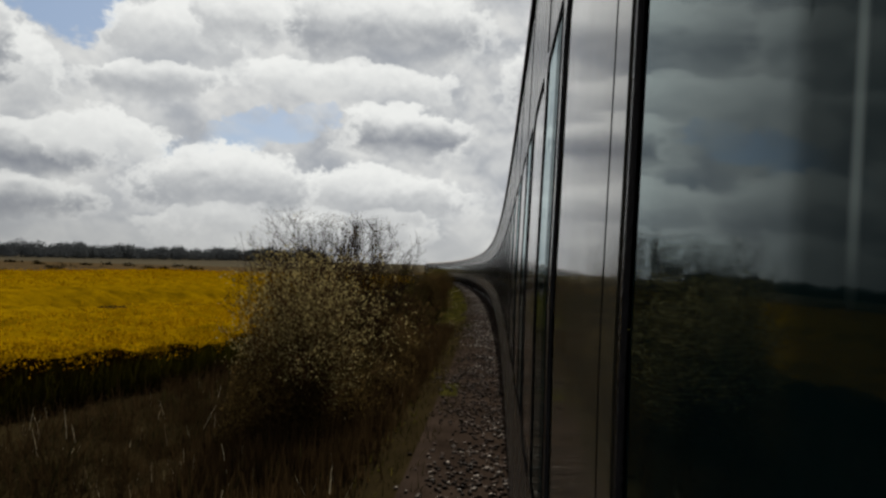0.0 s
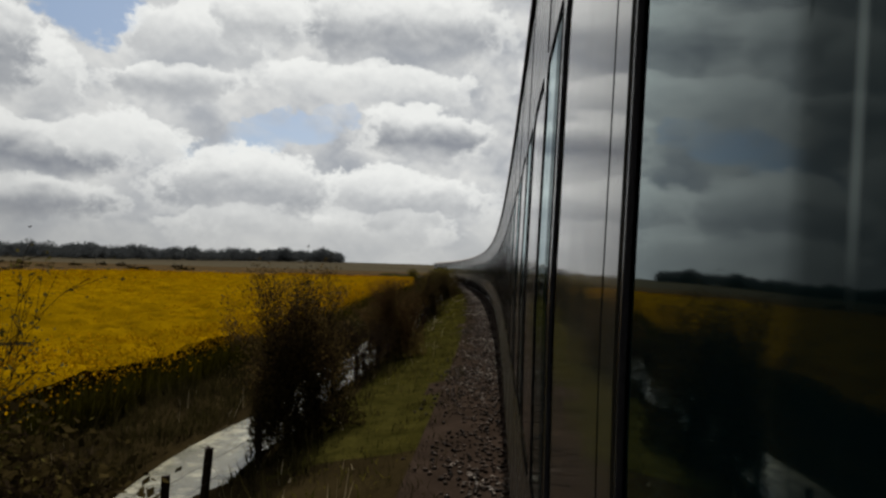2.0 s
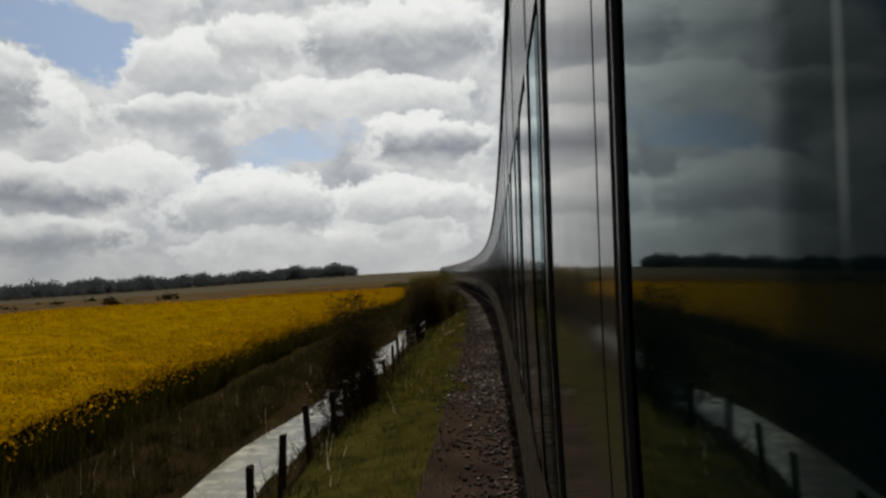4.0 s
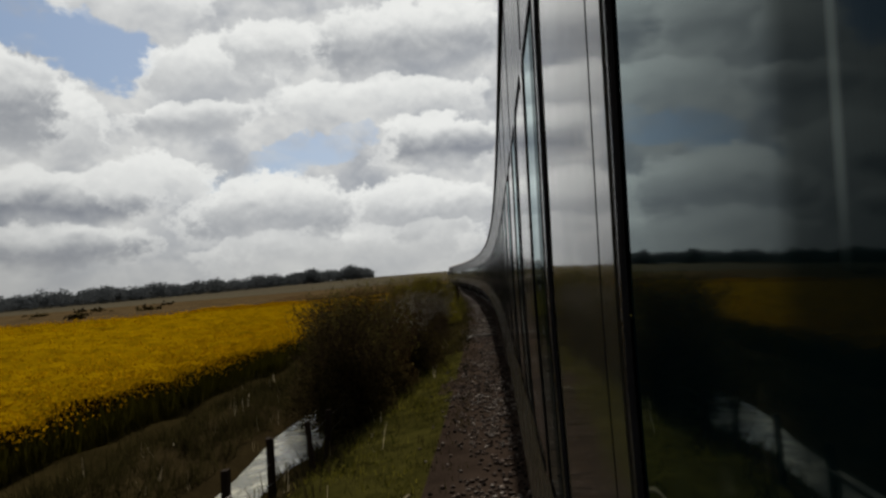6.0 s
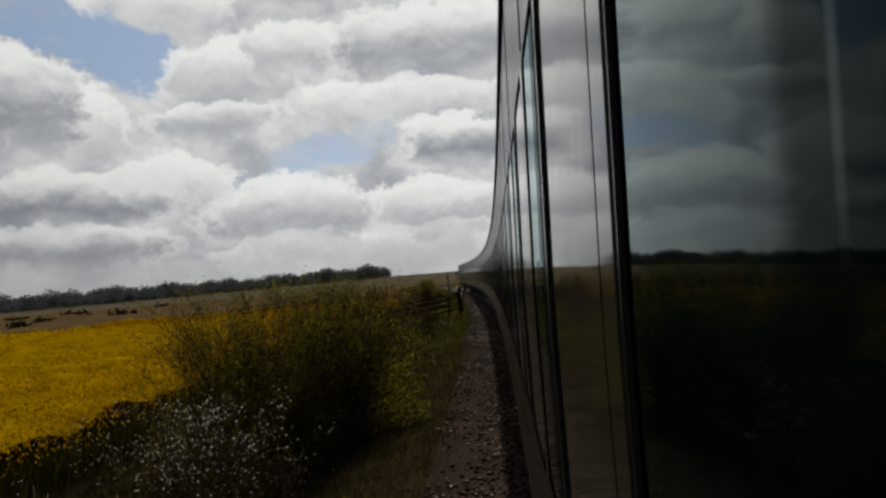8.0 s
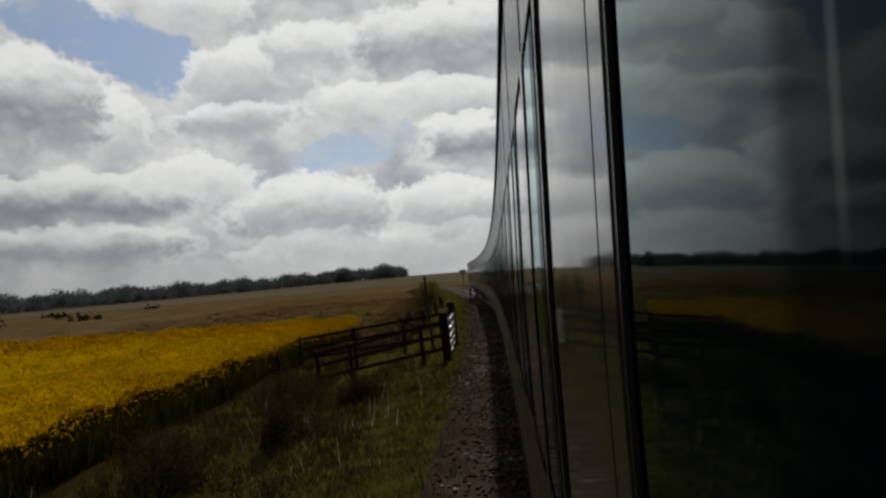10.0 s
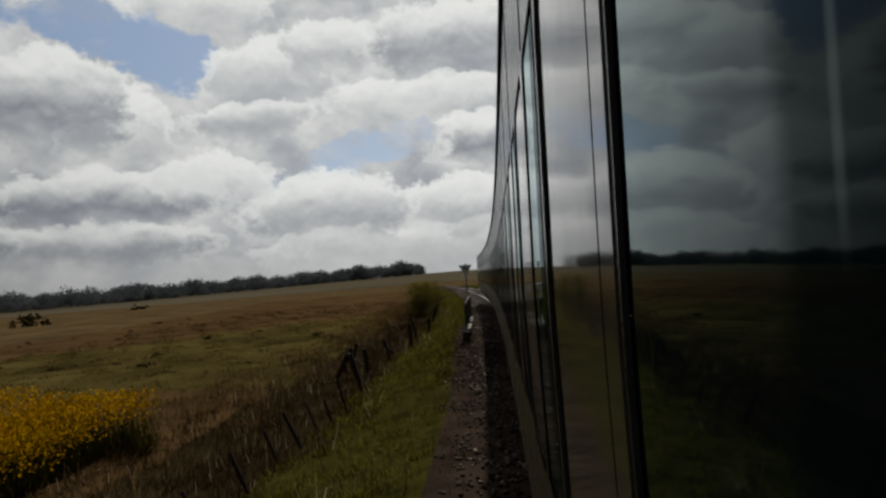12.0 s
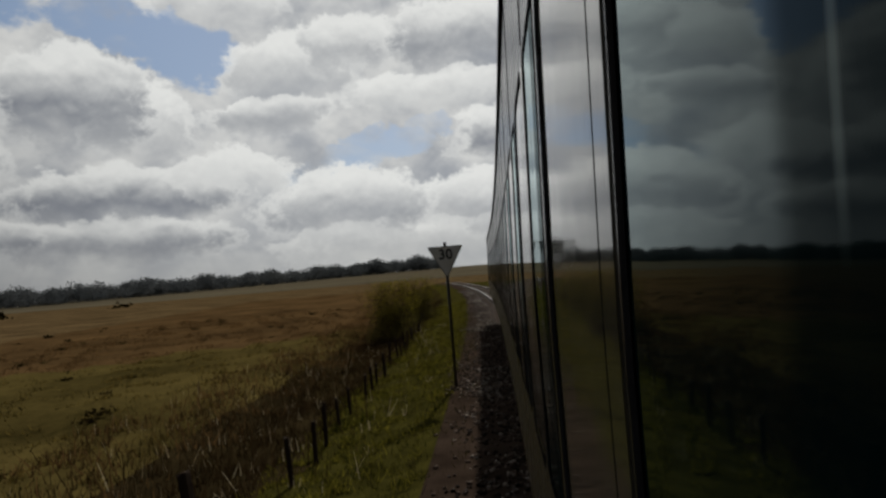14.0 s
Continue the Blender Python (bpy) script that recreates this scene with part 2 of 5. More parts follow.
M_RUST_LEAF = surface("brown_leaf", (0.030, 0.020, 0.008), (0.13, 0.088, 0.030), 2.0, 0.6, 0, 20, island=1.0, thin=0.5, spec=0.0)
M_CATKIN = surface("willow_catkin", (0.12, 0.095, 0.035), (0.42, 0.35, 0.16), 2.0, 0.7, 0, 20, island=0.9, thin=0.45, spec=0.0)
M_BLOSSOM = surface("white_blossom", (0.35, 0.33, 0.27), (0.74, 0.71, 0.62), 2.0, 0.7, 0, 20, island=0.6, thin=0.4)
M_WOOD = surface("weathered_wood", (0.012, 0.008, 0.006), (0.05, 0.035, 0.026), 2.0, 0.8, 0.5, 30, (1, 1, 0.2), spread=0.6, spec=0.03)
M_STEEL = surface("galvanised_steel", (0.35, 0.35, 0.34), (0.62, 0.62, 0.60), 6.0, 0.38, 0.1, 40, metal=0.8)
M_IRON = surface("painted_iron", (0.012, 0.011, 0.010), (0.05, 0.04, 0.035), 6.0, 0.45, 0.2, 40, spread=0.4, spec=0.5)
M_RAILSIDE = surface("rusty_rail", (0.016, 0.009, 0.006), (0.055, 0.032, 0.020), 5.0, 0.8, 0.2, 60, spec=0.1)
M_RAILTOP = surface("rail_steel", (0.16, 0.14, 0.13), (0.34, 0.32, 0.30), 3.0, 0.28, 0.1, 60, metal=0.9)
M_CONCRETE = surface("concrete", (0.10, 0.09, 0.075), (0.26, 0.24, 0.21), 2.0, 0.85, 0.4, 30, spread=0.4)
M_WORN = surface("worn_rail_paint", (0.14, 0.13, 0.11), (0.34, 0.32, 0.28), 6.0, 0.6, 0.1, 40, spec=0.1)
M_WHITE = surface("white_paint", (0.55, 0.55, 0.52), (0.80, 0.80, 0.78), 3.0, 0.5, 0.05, 30)
M_BLACK = surface("black_paint", (0.01, 0.01, 0.01), (0.03, 0.03, 0.03), 3.0, 0.5, 0.05, 30)
# distance haze is painted in: a lighter, bluish grey wood colour
M_WOODS_HAZED = surface("hazed_far_wood", (0.068, 0.078, 0.087), (0.118, 0.127, 0.130), 0.012, 0.95, 0, 0.2, island=0.25, thin=0.3, spec=0.0)
M_PAINT = gloss("carriage_paint", (0.036, 0.034, 0.031), 0.24, (0.026, 0.024, 0.021), 0.6, 0.02, 0.4)
M_ROOF = gloss("carriage_roof", (0.12, 0.10, 0.095), 0.6, (0.07, 0.06, 0.05), 0.7)
M_PALE = gloss("pale_panel", (0.062, 0.061, 0.047), 0.06, (0.10, 0.098, 0.075), 0.5, 0.015, 0.22)


def glass_material():
    """Tinted window glass over a dark interior, its sheen greenish blue and a little rippled."""
    m = bpy.data.materials.new("dark_glass")
    m.use_nodes = True
    t = m.node_tree
    t.nodes.remove(t.nodes["Principled BSDF"])
    co = t.nodes.new("ShaderNodeTexCoord")
    mp = t.nodes.new("ShaderNodeMapping")
    t.links.new(co.outputs["Object"], mp.inputs[0])
    mp.inputs["Scale"].default_value = (1, 1, 0.3)
    film = smooth(t, fbm(t, mp.outputs[0], 12.0, 5.0), 0.4, 0.75)
    b = t.nodes.new("ShaderNodeBump")
    b.inputs["Strength"].default_value, b.inputs["Distance"].default_value = 0.025, 0.05
    t.links.new(fbm(t, mp.outputs[0], 7.0, 1.0), b.inputs["Height"])
    dif, glo, fr, mx = (t.nodes.new("ShaderNode" + k) for k in ("BsdfDiffuse", "BsdfGlossy", "Fresnel", "MixShader"))
    sep = t.nodes.new("ShaderNodeSeparateXYZ")
    t.links.new(co.outputs["Object"], sep.inputs[0])
    # pale upright line in the colour, standing in for a reflected edge
    off = op(t, "ABSOLUTE", op(t, "SUBTRACT", op(t, "ADD", sep.outputs[1], op(t, "MULTIPLY", fbm(t, mp.outputs[0], 4.0, 2.0), 0.012)), 0.199))
    mirrored_line = op(t, "MULTIPLY", smooth(t, off, 0.005, 0.0005), smooth(t, sep.outputs[2], EYE - 0.01, EYE + 0.03))
    tone = blend(t, film, (0.002, 0.009, 0.010, 1), (0.005, 0.015, 0.016, 1))
    t.links.new(blend(t, op(t, "MULTIPLY", mirrored_line, 0.7), tone, (0.24, 0.30, 0.30, 1)), dif.inputs[0])
    # a mask dims the reflection in a narrow blotch and along the near margin
    dulled = op(t, "MULTIPLY", smooth(t, op(t, "ABSOLUTE", op(t, "SUBTRACT", sep.outputs[1], 0.222)), 0.016, 0.004), smooth(t, fbm(t, mp.outputs[0], 22.0, 5.0, 0.6), 0.38, 0.6))
    margin = smooth(t, op(t, "ADD", sep.outputs[1], op(t, "MULTIPLY", op(t, "SUBTRACT", film, 0.5), 0.01)), 0.245, 0.215)
    dulled = op(t, "MAXIMUM", dulled, op(t, "MULTIPLY", margin, 0.8))
    glo.inputs[0].default_value = (0.75, 0.87, 0.88, 1)
    t.links.new(op(t, "ADD", op(t, "MULTIPLY", film, 0.05), 0.03), glo.inputs["Roughness"])
    fr.inputs["IOR"].default_value = 1.35
    for n in (dif, glo, fr):
        t.links.new(b.outputs[0], n.inputs["Normal"])
    t.links.new(op(t, "MULTIPLY", fr.outputs[0], op(t, "SUBTRACT", 1.0, op(t, "MULTIPLY", dulled, 0.75))), mx.inputs[0])
    t.links.new(dif.outputs[0], mx.inputs[1])
    t.links.new(glo.outputs[0], mx.inputs[2])
    t.links.new(mx.outputs[0], t.nodes["Material Output"].inputs[0])
    return m


M_GLASS = glass_material()
M_RUBBER = surface("black_rubber", (0.006, 0.006, 0.007), (0.02, 0.02, 0.022), 8.0, 0.7, 0.1, 80, spec=0.0)
M_UNDER = surface("underframe_grime", (0.010, 0.008, 0.007), (0.035, 0.028, 0.022), 2.0, 0.8, 0.3, 20, spec=0.05)


def water_material():
    m = bpy.data.materials.new("ditch_water")
    m.use_nodes = True
    t = m.node_tree
    bsdf = t.nodes["Principled BSDF"]
    bsdf.inputs["Base Color"].default_value = (0.03, 0.028, 0.018, 1)
    bsdf.inputs["Roughness"].default_value = 0.06
    co = t.nodes.new("ShaderNodeTexCoord")
    b = t.nodes.new("ShaderNodeBump")
    b.inputs["Strength"].default_value, b.inputs["Distance"].default_value = 0.5, 0.02
    t.links.new(fbm(t, co.outputs["Object"], 14.0, 3.0), b.inputs["Height"])
    t.links.new(b.outputs[0], bsdf.inputs["Normal"])
    # paler patches mixed into the base colour
    pale_patch = smooth(t, fbm(t, co.outputs["Object"], 2.2, 6.0, 0.65), 0.45, 0.66)
    t.links.new(blend(t, pale_patch, (0.16, 0.155, 0.105, 1), (0.44, 0.42, 0.30, 1)), bsdf.inputs["Base Color"])
    return m


M_WATER = water_material()


# ---- mesh helpers ----
rng = np.random.default_rng(7)


def from_arrays(name, verts, faces, mats, index=None, smooth_faces=False):
    me = bpy.data.meshes.new(name)
    verts, faces = np.asarray(verts, np.float32), np.asarray(faces, np.int32)
    n = faces.shape[1]
    me.vertices.add(len(verts))
    me.vertices.foreach_set("co", verts.ravel())
    me.loops.add(faces.size)
    me.loops.foreach_set("vertex_index", faces.ravel())
    me.polygons.add(len(faces))
    me.polygons.foreach_set("loop_start", np.arange(0, faces.size, n, dtype=np.int32))
    if index is not None:
        me.polygons.foreach_set("material_index", np.asarray(index, np.int32))
    if smooth_faces:
        me.polygons.foreach_set("use_smooth", np.ones(len(faces), bool))
    me.update(calc_edges=True)
    for m in mats if isinstance(mats, (list, tuple)) else [mats]:
        me.materials.append(m)
    return me


def arc_points(s, l, z):
    a = np.asarray(s) / R
    r = R - np.asarray(l)
    return np.stack([-R + r * np.cos(a), r * np.sin(a), np.broadcast_to(z, np.shape(a))], -1)


def finish(bm, name, material, smooth_faces=False):
    bmesh.ops.recalc_face_normals(bm, faces=bm.faces)
    me = bpy.data.meshes.new(name)
    bm.to_mesh(me)
    bm.free()
    for p in me.polygons:
        p.use_smooth = smooth_faces
    me.materials.append(material)
    return me


def part(name, data, parent, label="", m=None):
    ob = new(name, data)
    ob.parent = parent
    if m is not None:
        ob.matrix_basis = m
    return tagged(ob, label) if label else ob


def box(bm, lo, hi, bevel=0.0):
    c = [(a + b) / 2 for a, b in zip(lo, hi)]
    made = bmesh.ops.create_cube(bm, size=1.0, matrix=Matrix.LocRotScale(c, None, [b - a for a, b in zip(lo, hi)]))
    if bevel:
        edges = list({e for v in made["verts"] for e in v.link_edges})
        bmesh.ops.bevel(bm, geom=edges, offset=bevel, segments=1, affect="EDGES")
    return bm


def tube(bm, p, q, r, sides=8, r2=None):
    p, q = Vector(p), Vector(q)
    d = q - p
    m = Matrix.Translation((p + q) / 2) @ d.to_track_quat("Z", "Y").to_matrix().to_4x4()
    bmesh.ops.create_cone(bm, cap_ends=True, segments=sides, radius1=r, radius2=r if r2 is None else r2, depth=d.length, matrix=m)
    return bm


def ground_height(s, l):
    """Height of the land beside the line."""
    s, l = np.asarray(s, float), np.asarray(l, float)
    ditch = 1.0 / (1.0 + np.exp((s - 123.0) / 1.5)) * (1.0 / (1.0 + np.exp((26.0 - s) / 1.5)))
    shallow = 1.0 - ditch
    wet = np.interp(l, [-60, -4.2, -3.0, 0.9, 1.4, 2.4, 3.1, 3.8, 4.2, 4.8, 5.2, 6.3, 60], [-0.5, -0.4, 0, 0, -0.12, -0.27, -0.5, -0.82, -1.05, -1.05, -0.8, -0.52, -0.5])
    dry = np.interp(l, [-60, -4.2, -3.0, 1.0, 1.5, 3.2, 4.2, 5.6, 7.0, 60], [-0.5, -0.4, 0, 0, -0.12, -0.35, -0.8, -0.85, -0.6, -0.55])
    z = wet * ditch + dry * shallow
    mound = np.clip(1.6 - np.abs(s - 170.0) / 4.0, 0, 1) * np.clip((l - 0.35) / 0.3, 0, 1) * np.clip((3.4 - l) / 2.2, 0, 1)
    z = z + 0.8 * mound
    rough = np.clip((l - 1.3) / 2.0, 0, 1) + np.clip((-3.5 - l), 0, 1)
    return z + rough * 0.06 * (np.sin(s * 1.9 + l * 1.3) + np.sin(s * 0.83 - l * 2.1 + 1.0) + 0.6 * np.sin(s * 3.7 + l * 3.1))


def far_height(x, y):
    r = np.hypot(x, y - 100.0)
    k = np.clip((r - 300.0) / 2200.0, 0, 1)
    return -0.55 + 17.0 * k * k * (3 - 2 * k)


# ---- ground ----
S0, S1, L0, L1 = -60.0, 330.0, -50.0, 130.0
FIELD_NEAR, FIELD_FAR, FIELD_END = 6.9, 62.0, 163.5


def make_ground():
    ss = np.arange(S0, S1 + 0.1, 1.5)
    ll = np.concatenate([[-50, -30, -15, -8, -5, -4.2, -3.6, -3, -2, -1], np.arange(0, 8.01, 0.33), [9, 10, 11, 12.5, 14, 16, 18, 20.5, 23, 26, 29, 32, 36, 40, 45, 55, 66, 80, 100, 130]])
    sg, lg = np.meshgrid(ss, ll, indexing="ij")
    v = arc_points(sg.ravel(), lg.ravel(), 0.0)
    v[:, 2] = ground_height(sg, lg).ravel()
    ns, nl = len(ss), len(ll)
    i = np.arange(ns * nl).reshape(ns, nl)
    q = np.stack([i[:-1, :-1], i[1:, :-1], i[1:, 1:], i[:-1, 1:]], -1).reshape(-1, 4)[:, ::-1]
    sc = ((sg[:-1, :-1] + sg[1:, 1:]) / 2).ravel()
    lc = ((lg[:-1, :-1] + lg[1:, 1:]) / 2).ravel()
    wob = 0.6 * np.sin(sc * 0.37) + 0.4 * np.sin(sc * 1.1 + 2)
    mat = np.full(len(q), 1)
    mat[(lc > -3.3) & (lc < 1.0 + 0.2 * wob)] = 0
    mat[(lc > 2.9) & (lc < 6.7) & (sc < 130)] = 2
    mat[(lc > 3.3 + 0.3 * wob) & (lc < 6.7) & (sc >= 160)] = 2
    mat[(lc >= 6.7)] = 4
    mat[(lc >= 6.7) & (lc < 30 + 6 * wob) & (sc > 160) & (sc < 232 + 8 * np.sin(lc * 0.3))] = 5
    mat[(lc > 6.7) & (lc > 8 + (218 - sc) * 0.82 + 2 * wob) & (lc < 42) & (sc > 165) & (sc < 330)] = 7
    mat[(lc >= 6.7) & (lc < FIELD_FAR) & (sc < FIELD_END + 0.1 * lc)] = 3
    mat[(lc > 1.0) & (lc < 9.0) & (sc < 34)] = 2
    mat[(lc > 3.0) & (lc < 7.2) & (sc >= 130) & (sc < 160)] = 1
    mat[(lc > 0.9) & (lc < 3.4) & (sc > 98) & (sc < 126)] = 2
    mat[(lc > 6.7) & (lc < 14.0 + 2.0 * wob) & (sc >= 158) & (sc < 172 + 2.0 * wob)] = 7
    # outer land, ring by ring to the horizon
    rim = np.concatenate([i[:-1, 0], i[-1, :-1], i[:0:-1, -1], i[0, :0:-1]])
    b = v[rim]
    c = np.array([-30.0, 140.0])
    d = b[:, :2] - c
    d /= np.linalg.norm(d, axis=1)[:, None]
    edge = c + d * 4600.0
    verts, faces, mats = [v], [q], [mat]
    prev, count, n = rim, len(v), len(rim)
    for k in (0.005, 0.012, 0.025, 0.045, 0.075, 0.12, 0.18, 0.26, 0.36, 0.48, 0.62, 0.8, 1.0):
        p = b[:, :2] + (edge - b[:, :2]) * k
        z = far_height(p[:, 0], p[:, 1])
        ring = np.column_stack([p, z])
        now = np.arange(count, count + n)
        count += n
        verts.append(ring)
        f = np.stack([prev, np.roll(prev, -1), np.roll(now, -1), now], -1)
        faces.append(f[:, ::-1])
        mats.append(np.full(n, 6 if k > 0.045 else 4))
        prev = now
    me = from_arrays("ground", np.concatenate(verts), np.concatenate(faces), [M_BALLAST, M_VERGE, M_BANK, M_SOIL, M_MARSH, M_PASTURE, M_FAR_HAZED, M_RUSSET], np.concatenate(mats), True)
    bm = bmesh.new()
    bm.from_mesh(me)
    bmesh.ops.recalc_face_normals(bm, faces=bm.faces)
    if sum(f.normal.z for f in bm.faces) < 0:
        bmesh.ops.reverse_faces(bm, faces=bm.faces)
    bm.to_mesh(me)
    bm.free()
    tagged(new("ground", me), "flat open land with ballast, turf verge, ditch and marsh", "ground", kind="structure")


make_ground()


def make_water():
    ss = np.arange(24.0, 124.0, 1.0)
    near, far = 3.7 + 0.12 * np.sin(ss * 0.9), 4.95 - 0.25 * np.clip((ss - 60) / 15, 0, 1) + 0.14 * np.sin(ss * 0.7 + 1)
    v = np.concatenate([arc_points(ss, near, -0.78), arc_points(ss, far, -0.78)])
    n = len(ss)
    i = np.arange(n - 1)
    f = np.stack([i, i + n, i + n + 1, i + 1], -1)[:, ::-1]
    tagged(new("water", from_arrays("water", v, f, M_WATER)), "still pale ditch water with brighter patches", "water", kind="structure")


make_water()


# ---- railway ----
def make_track():
    for name, l in (("rail", -0.78), ("rail", -2.22)):
        ss = np.arange(S0, S1, 2.0)
        prof = [(-0.07, 0.0), (-0.07, 0.02), (-0.012, 0.04), (-0.012, 0.12), (-0.036, 0.13), (-0.036, 0.16), (0.036, 0.16), (0.036, 0.13), (0.012, 0.12), (0.012, 0.04), (0.07, 0.02), (0.07, 0.0)]
        n = len(prof)
        v = np.concatenate([arc_points(ss, l + a, b) for a, b in prof])
        m = len(ss)
        f = [np.stack([np.arange(m - 1) + k * m, np.arange(m - 1) + k * m + 1, np.arange(m - 1) + (k + 1) * m + 1, np.arange(m - 1) + (k + 1) * m], -1) for k in range(n - 1)]
        mats = np.repeat([int(k == 5) for k in range(n - 1)], m - 1)
        tagged(new(name, from_arrays("rail", v, np.concatenate(f), [M_RAILSIDE, M_RAILTOP], mats)), "worn steel running rail with a bright polished head", "rail", "running rails", "structure")
    bm = bmesh.new()
    box(bm, (-1.3, -0.125, -0.1), (1.3, 0.125, 0.015), 0.02)
    block = finish(bm, "sleeper", M_WOOD)
    k = np.array([p.co for p in block.vertices])
    f0 = [list(p.vertices) for p in block.polygons if len(p.vertices) == 4]
    vs, fs = [], []
    for j, s in enumerate(np.arange(S0 + 1, S1 - 1, 0.65)):
        m = np.array(arc_pose(s, -1.5))
        vs.append(k @ m[:3, :3].T + m[:3, 3])
        fs.append(np.array(f0) + j * len(k))
    tagged(new("sleepers", from_arrays("sleepers", np.concatenate(vs), np.concatenate(fs), M_WOOD)), "row of dark timber sleepers bedded in ballast", "sleepers", kind="stuff")


make_track()


def scatter_stones(count, s0, s1, l0, l1, size, drift=0.0):
    s, l = rng.uniform(s0, s1, count), l0 + (l1 - l0) * rng.random(count) ** 1.0
    keep = (l < 0.62 + 0.2 * np.sin(s * 0.5) + 0.15 * np.sin(s * 1.7) + rng.normal(0, 0.28, count))
    if drift:
        keep &= np.sin(s * 0.8 + 2.0 * l) + np.sin(s * 2.3 - 3.0 * l + 1) + np.sin(s * 0.31) > drift * rng.normal(0.5, 0.7, count)
    s, l = s[keep], l[keep]
    n = len(s)
    base = np.array([(1, 0, 0), (-1, 0, 0), (0, 1, 0), (0, -1, 0), (0, 0, 1), (0, 0, -1)], float)
    tri = np.array([(0, 2, 4), (2, 1, 4), (1, 3, 4), (3, 0, 4), (2, 0, 5), (1, 2, 5), (3, 1, 5), (0, 3, 5)])
    r = size * rng.uniform(0.55, 1.25, (n, 1, 1)) * rng.uniform(0.6, 1.2, (n, 6, 1))
    q = rng.normal(size=(n, 3, 3))
    q, _ = np.linalg.qr(q)
    v = np.einsum("kj,nij->nki", base, q) * r
    v[:, :, 2] *= 0.7
    p = arc_points(s, l, 0.0)
    p[:, 2] = ground_height(s, l) + size * 0.25
    v += p[:, None, :]
    f = tri[None] + 6 * np.arange(n)[:, None, None]
    return v.reshape(-1, 3), f.reshape(-1, 3)


def blades(s, l, h, w, lean=0.35, drop=0.03, z=None):
    """Grass blades: a narrow tapered strip each."""
    n = len(s)
    p = arc_points(s, l, 0.0)
    p[:, 2] = (ground_height(s, l) if z is None else z) - drop
    a = rng.uniform(0, 2 * np.pi, n)
    side = np.stack([np.cos(a), np.sin(a), np.zeros(n)], -1) * (w * rng.uniform(0.6, 1.3, n))[:, None]
    b = rng.uniform(0, 2 * np.pi, n)
    tip = np.stack([np.cos(b), np.sin(b), np.zeros(n)], -1) * (h * lean * rng.random(n))[:, None]
    up = np.zeros((n, 3))
    up[:, 2] = h * rng.uniform(0.6, 1.15, n)
    top = p + up + tip
    v = np.stack([p - side, p + side, top + side * 0.25, top - side * 0.25], 1).reshape(-1, 3)
    i = 4 * np.arange(n)[:, None]
    f = np.concatenate([i + np.array([0, 1, 2]), i + np.array([0, 2, 3])])
    return v, f


def stuff(name, v, f, mats, label, category, index=None):
    return tagged(new(name, from_arrays(name, v, f, mats, index)), label, category, kind="stuff")


stuff("ballast_stones", *scatter_stones(52000, -4, 262, -0.32, 1.5, 0.040), M_STONE, "loose dark brown ballast stones beside the rails", "ballast")
stuff("pale_ballast_stones", *scatter_stones(26000, -4, 262, -0.25, 1.25, 0.038, 1.0), M_STONE_PALE, "pale freshly broken ballast stones in drifts", "ballast")


def tufts(count, s0, s1, l0, l1, per, spread):
    n = count // per
    s, l = rng.uniform(s0, s1, n), rng.uniform(l0, l1, n)
    s = np.repeat(s, per) + rng.normal(0, spread, n * per)
    l = np.repeat(l, per) + rng.normal(0, spread, n * per)
    return s, l


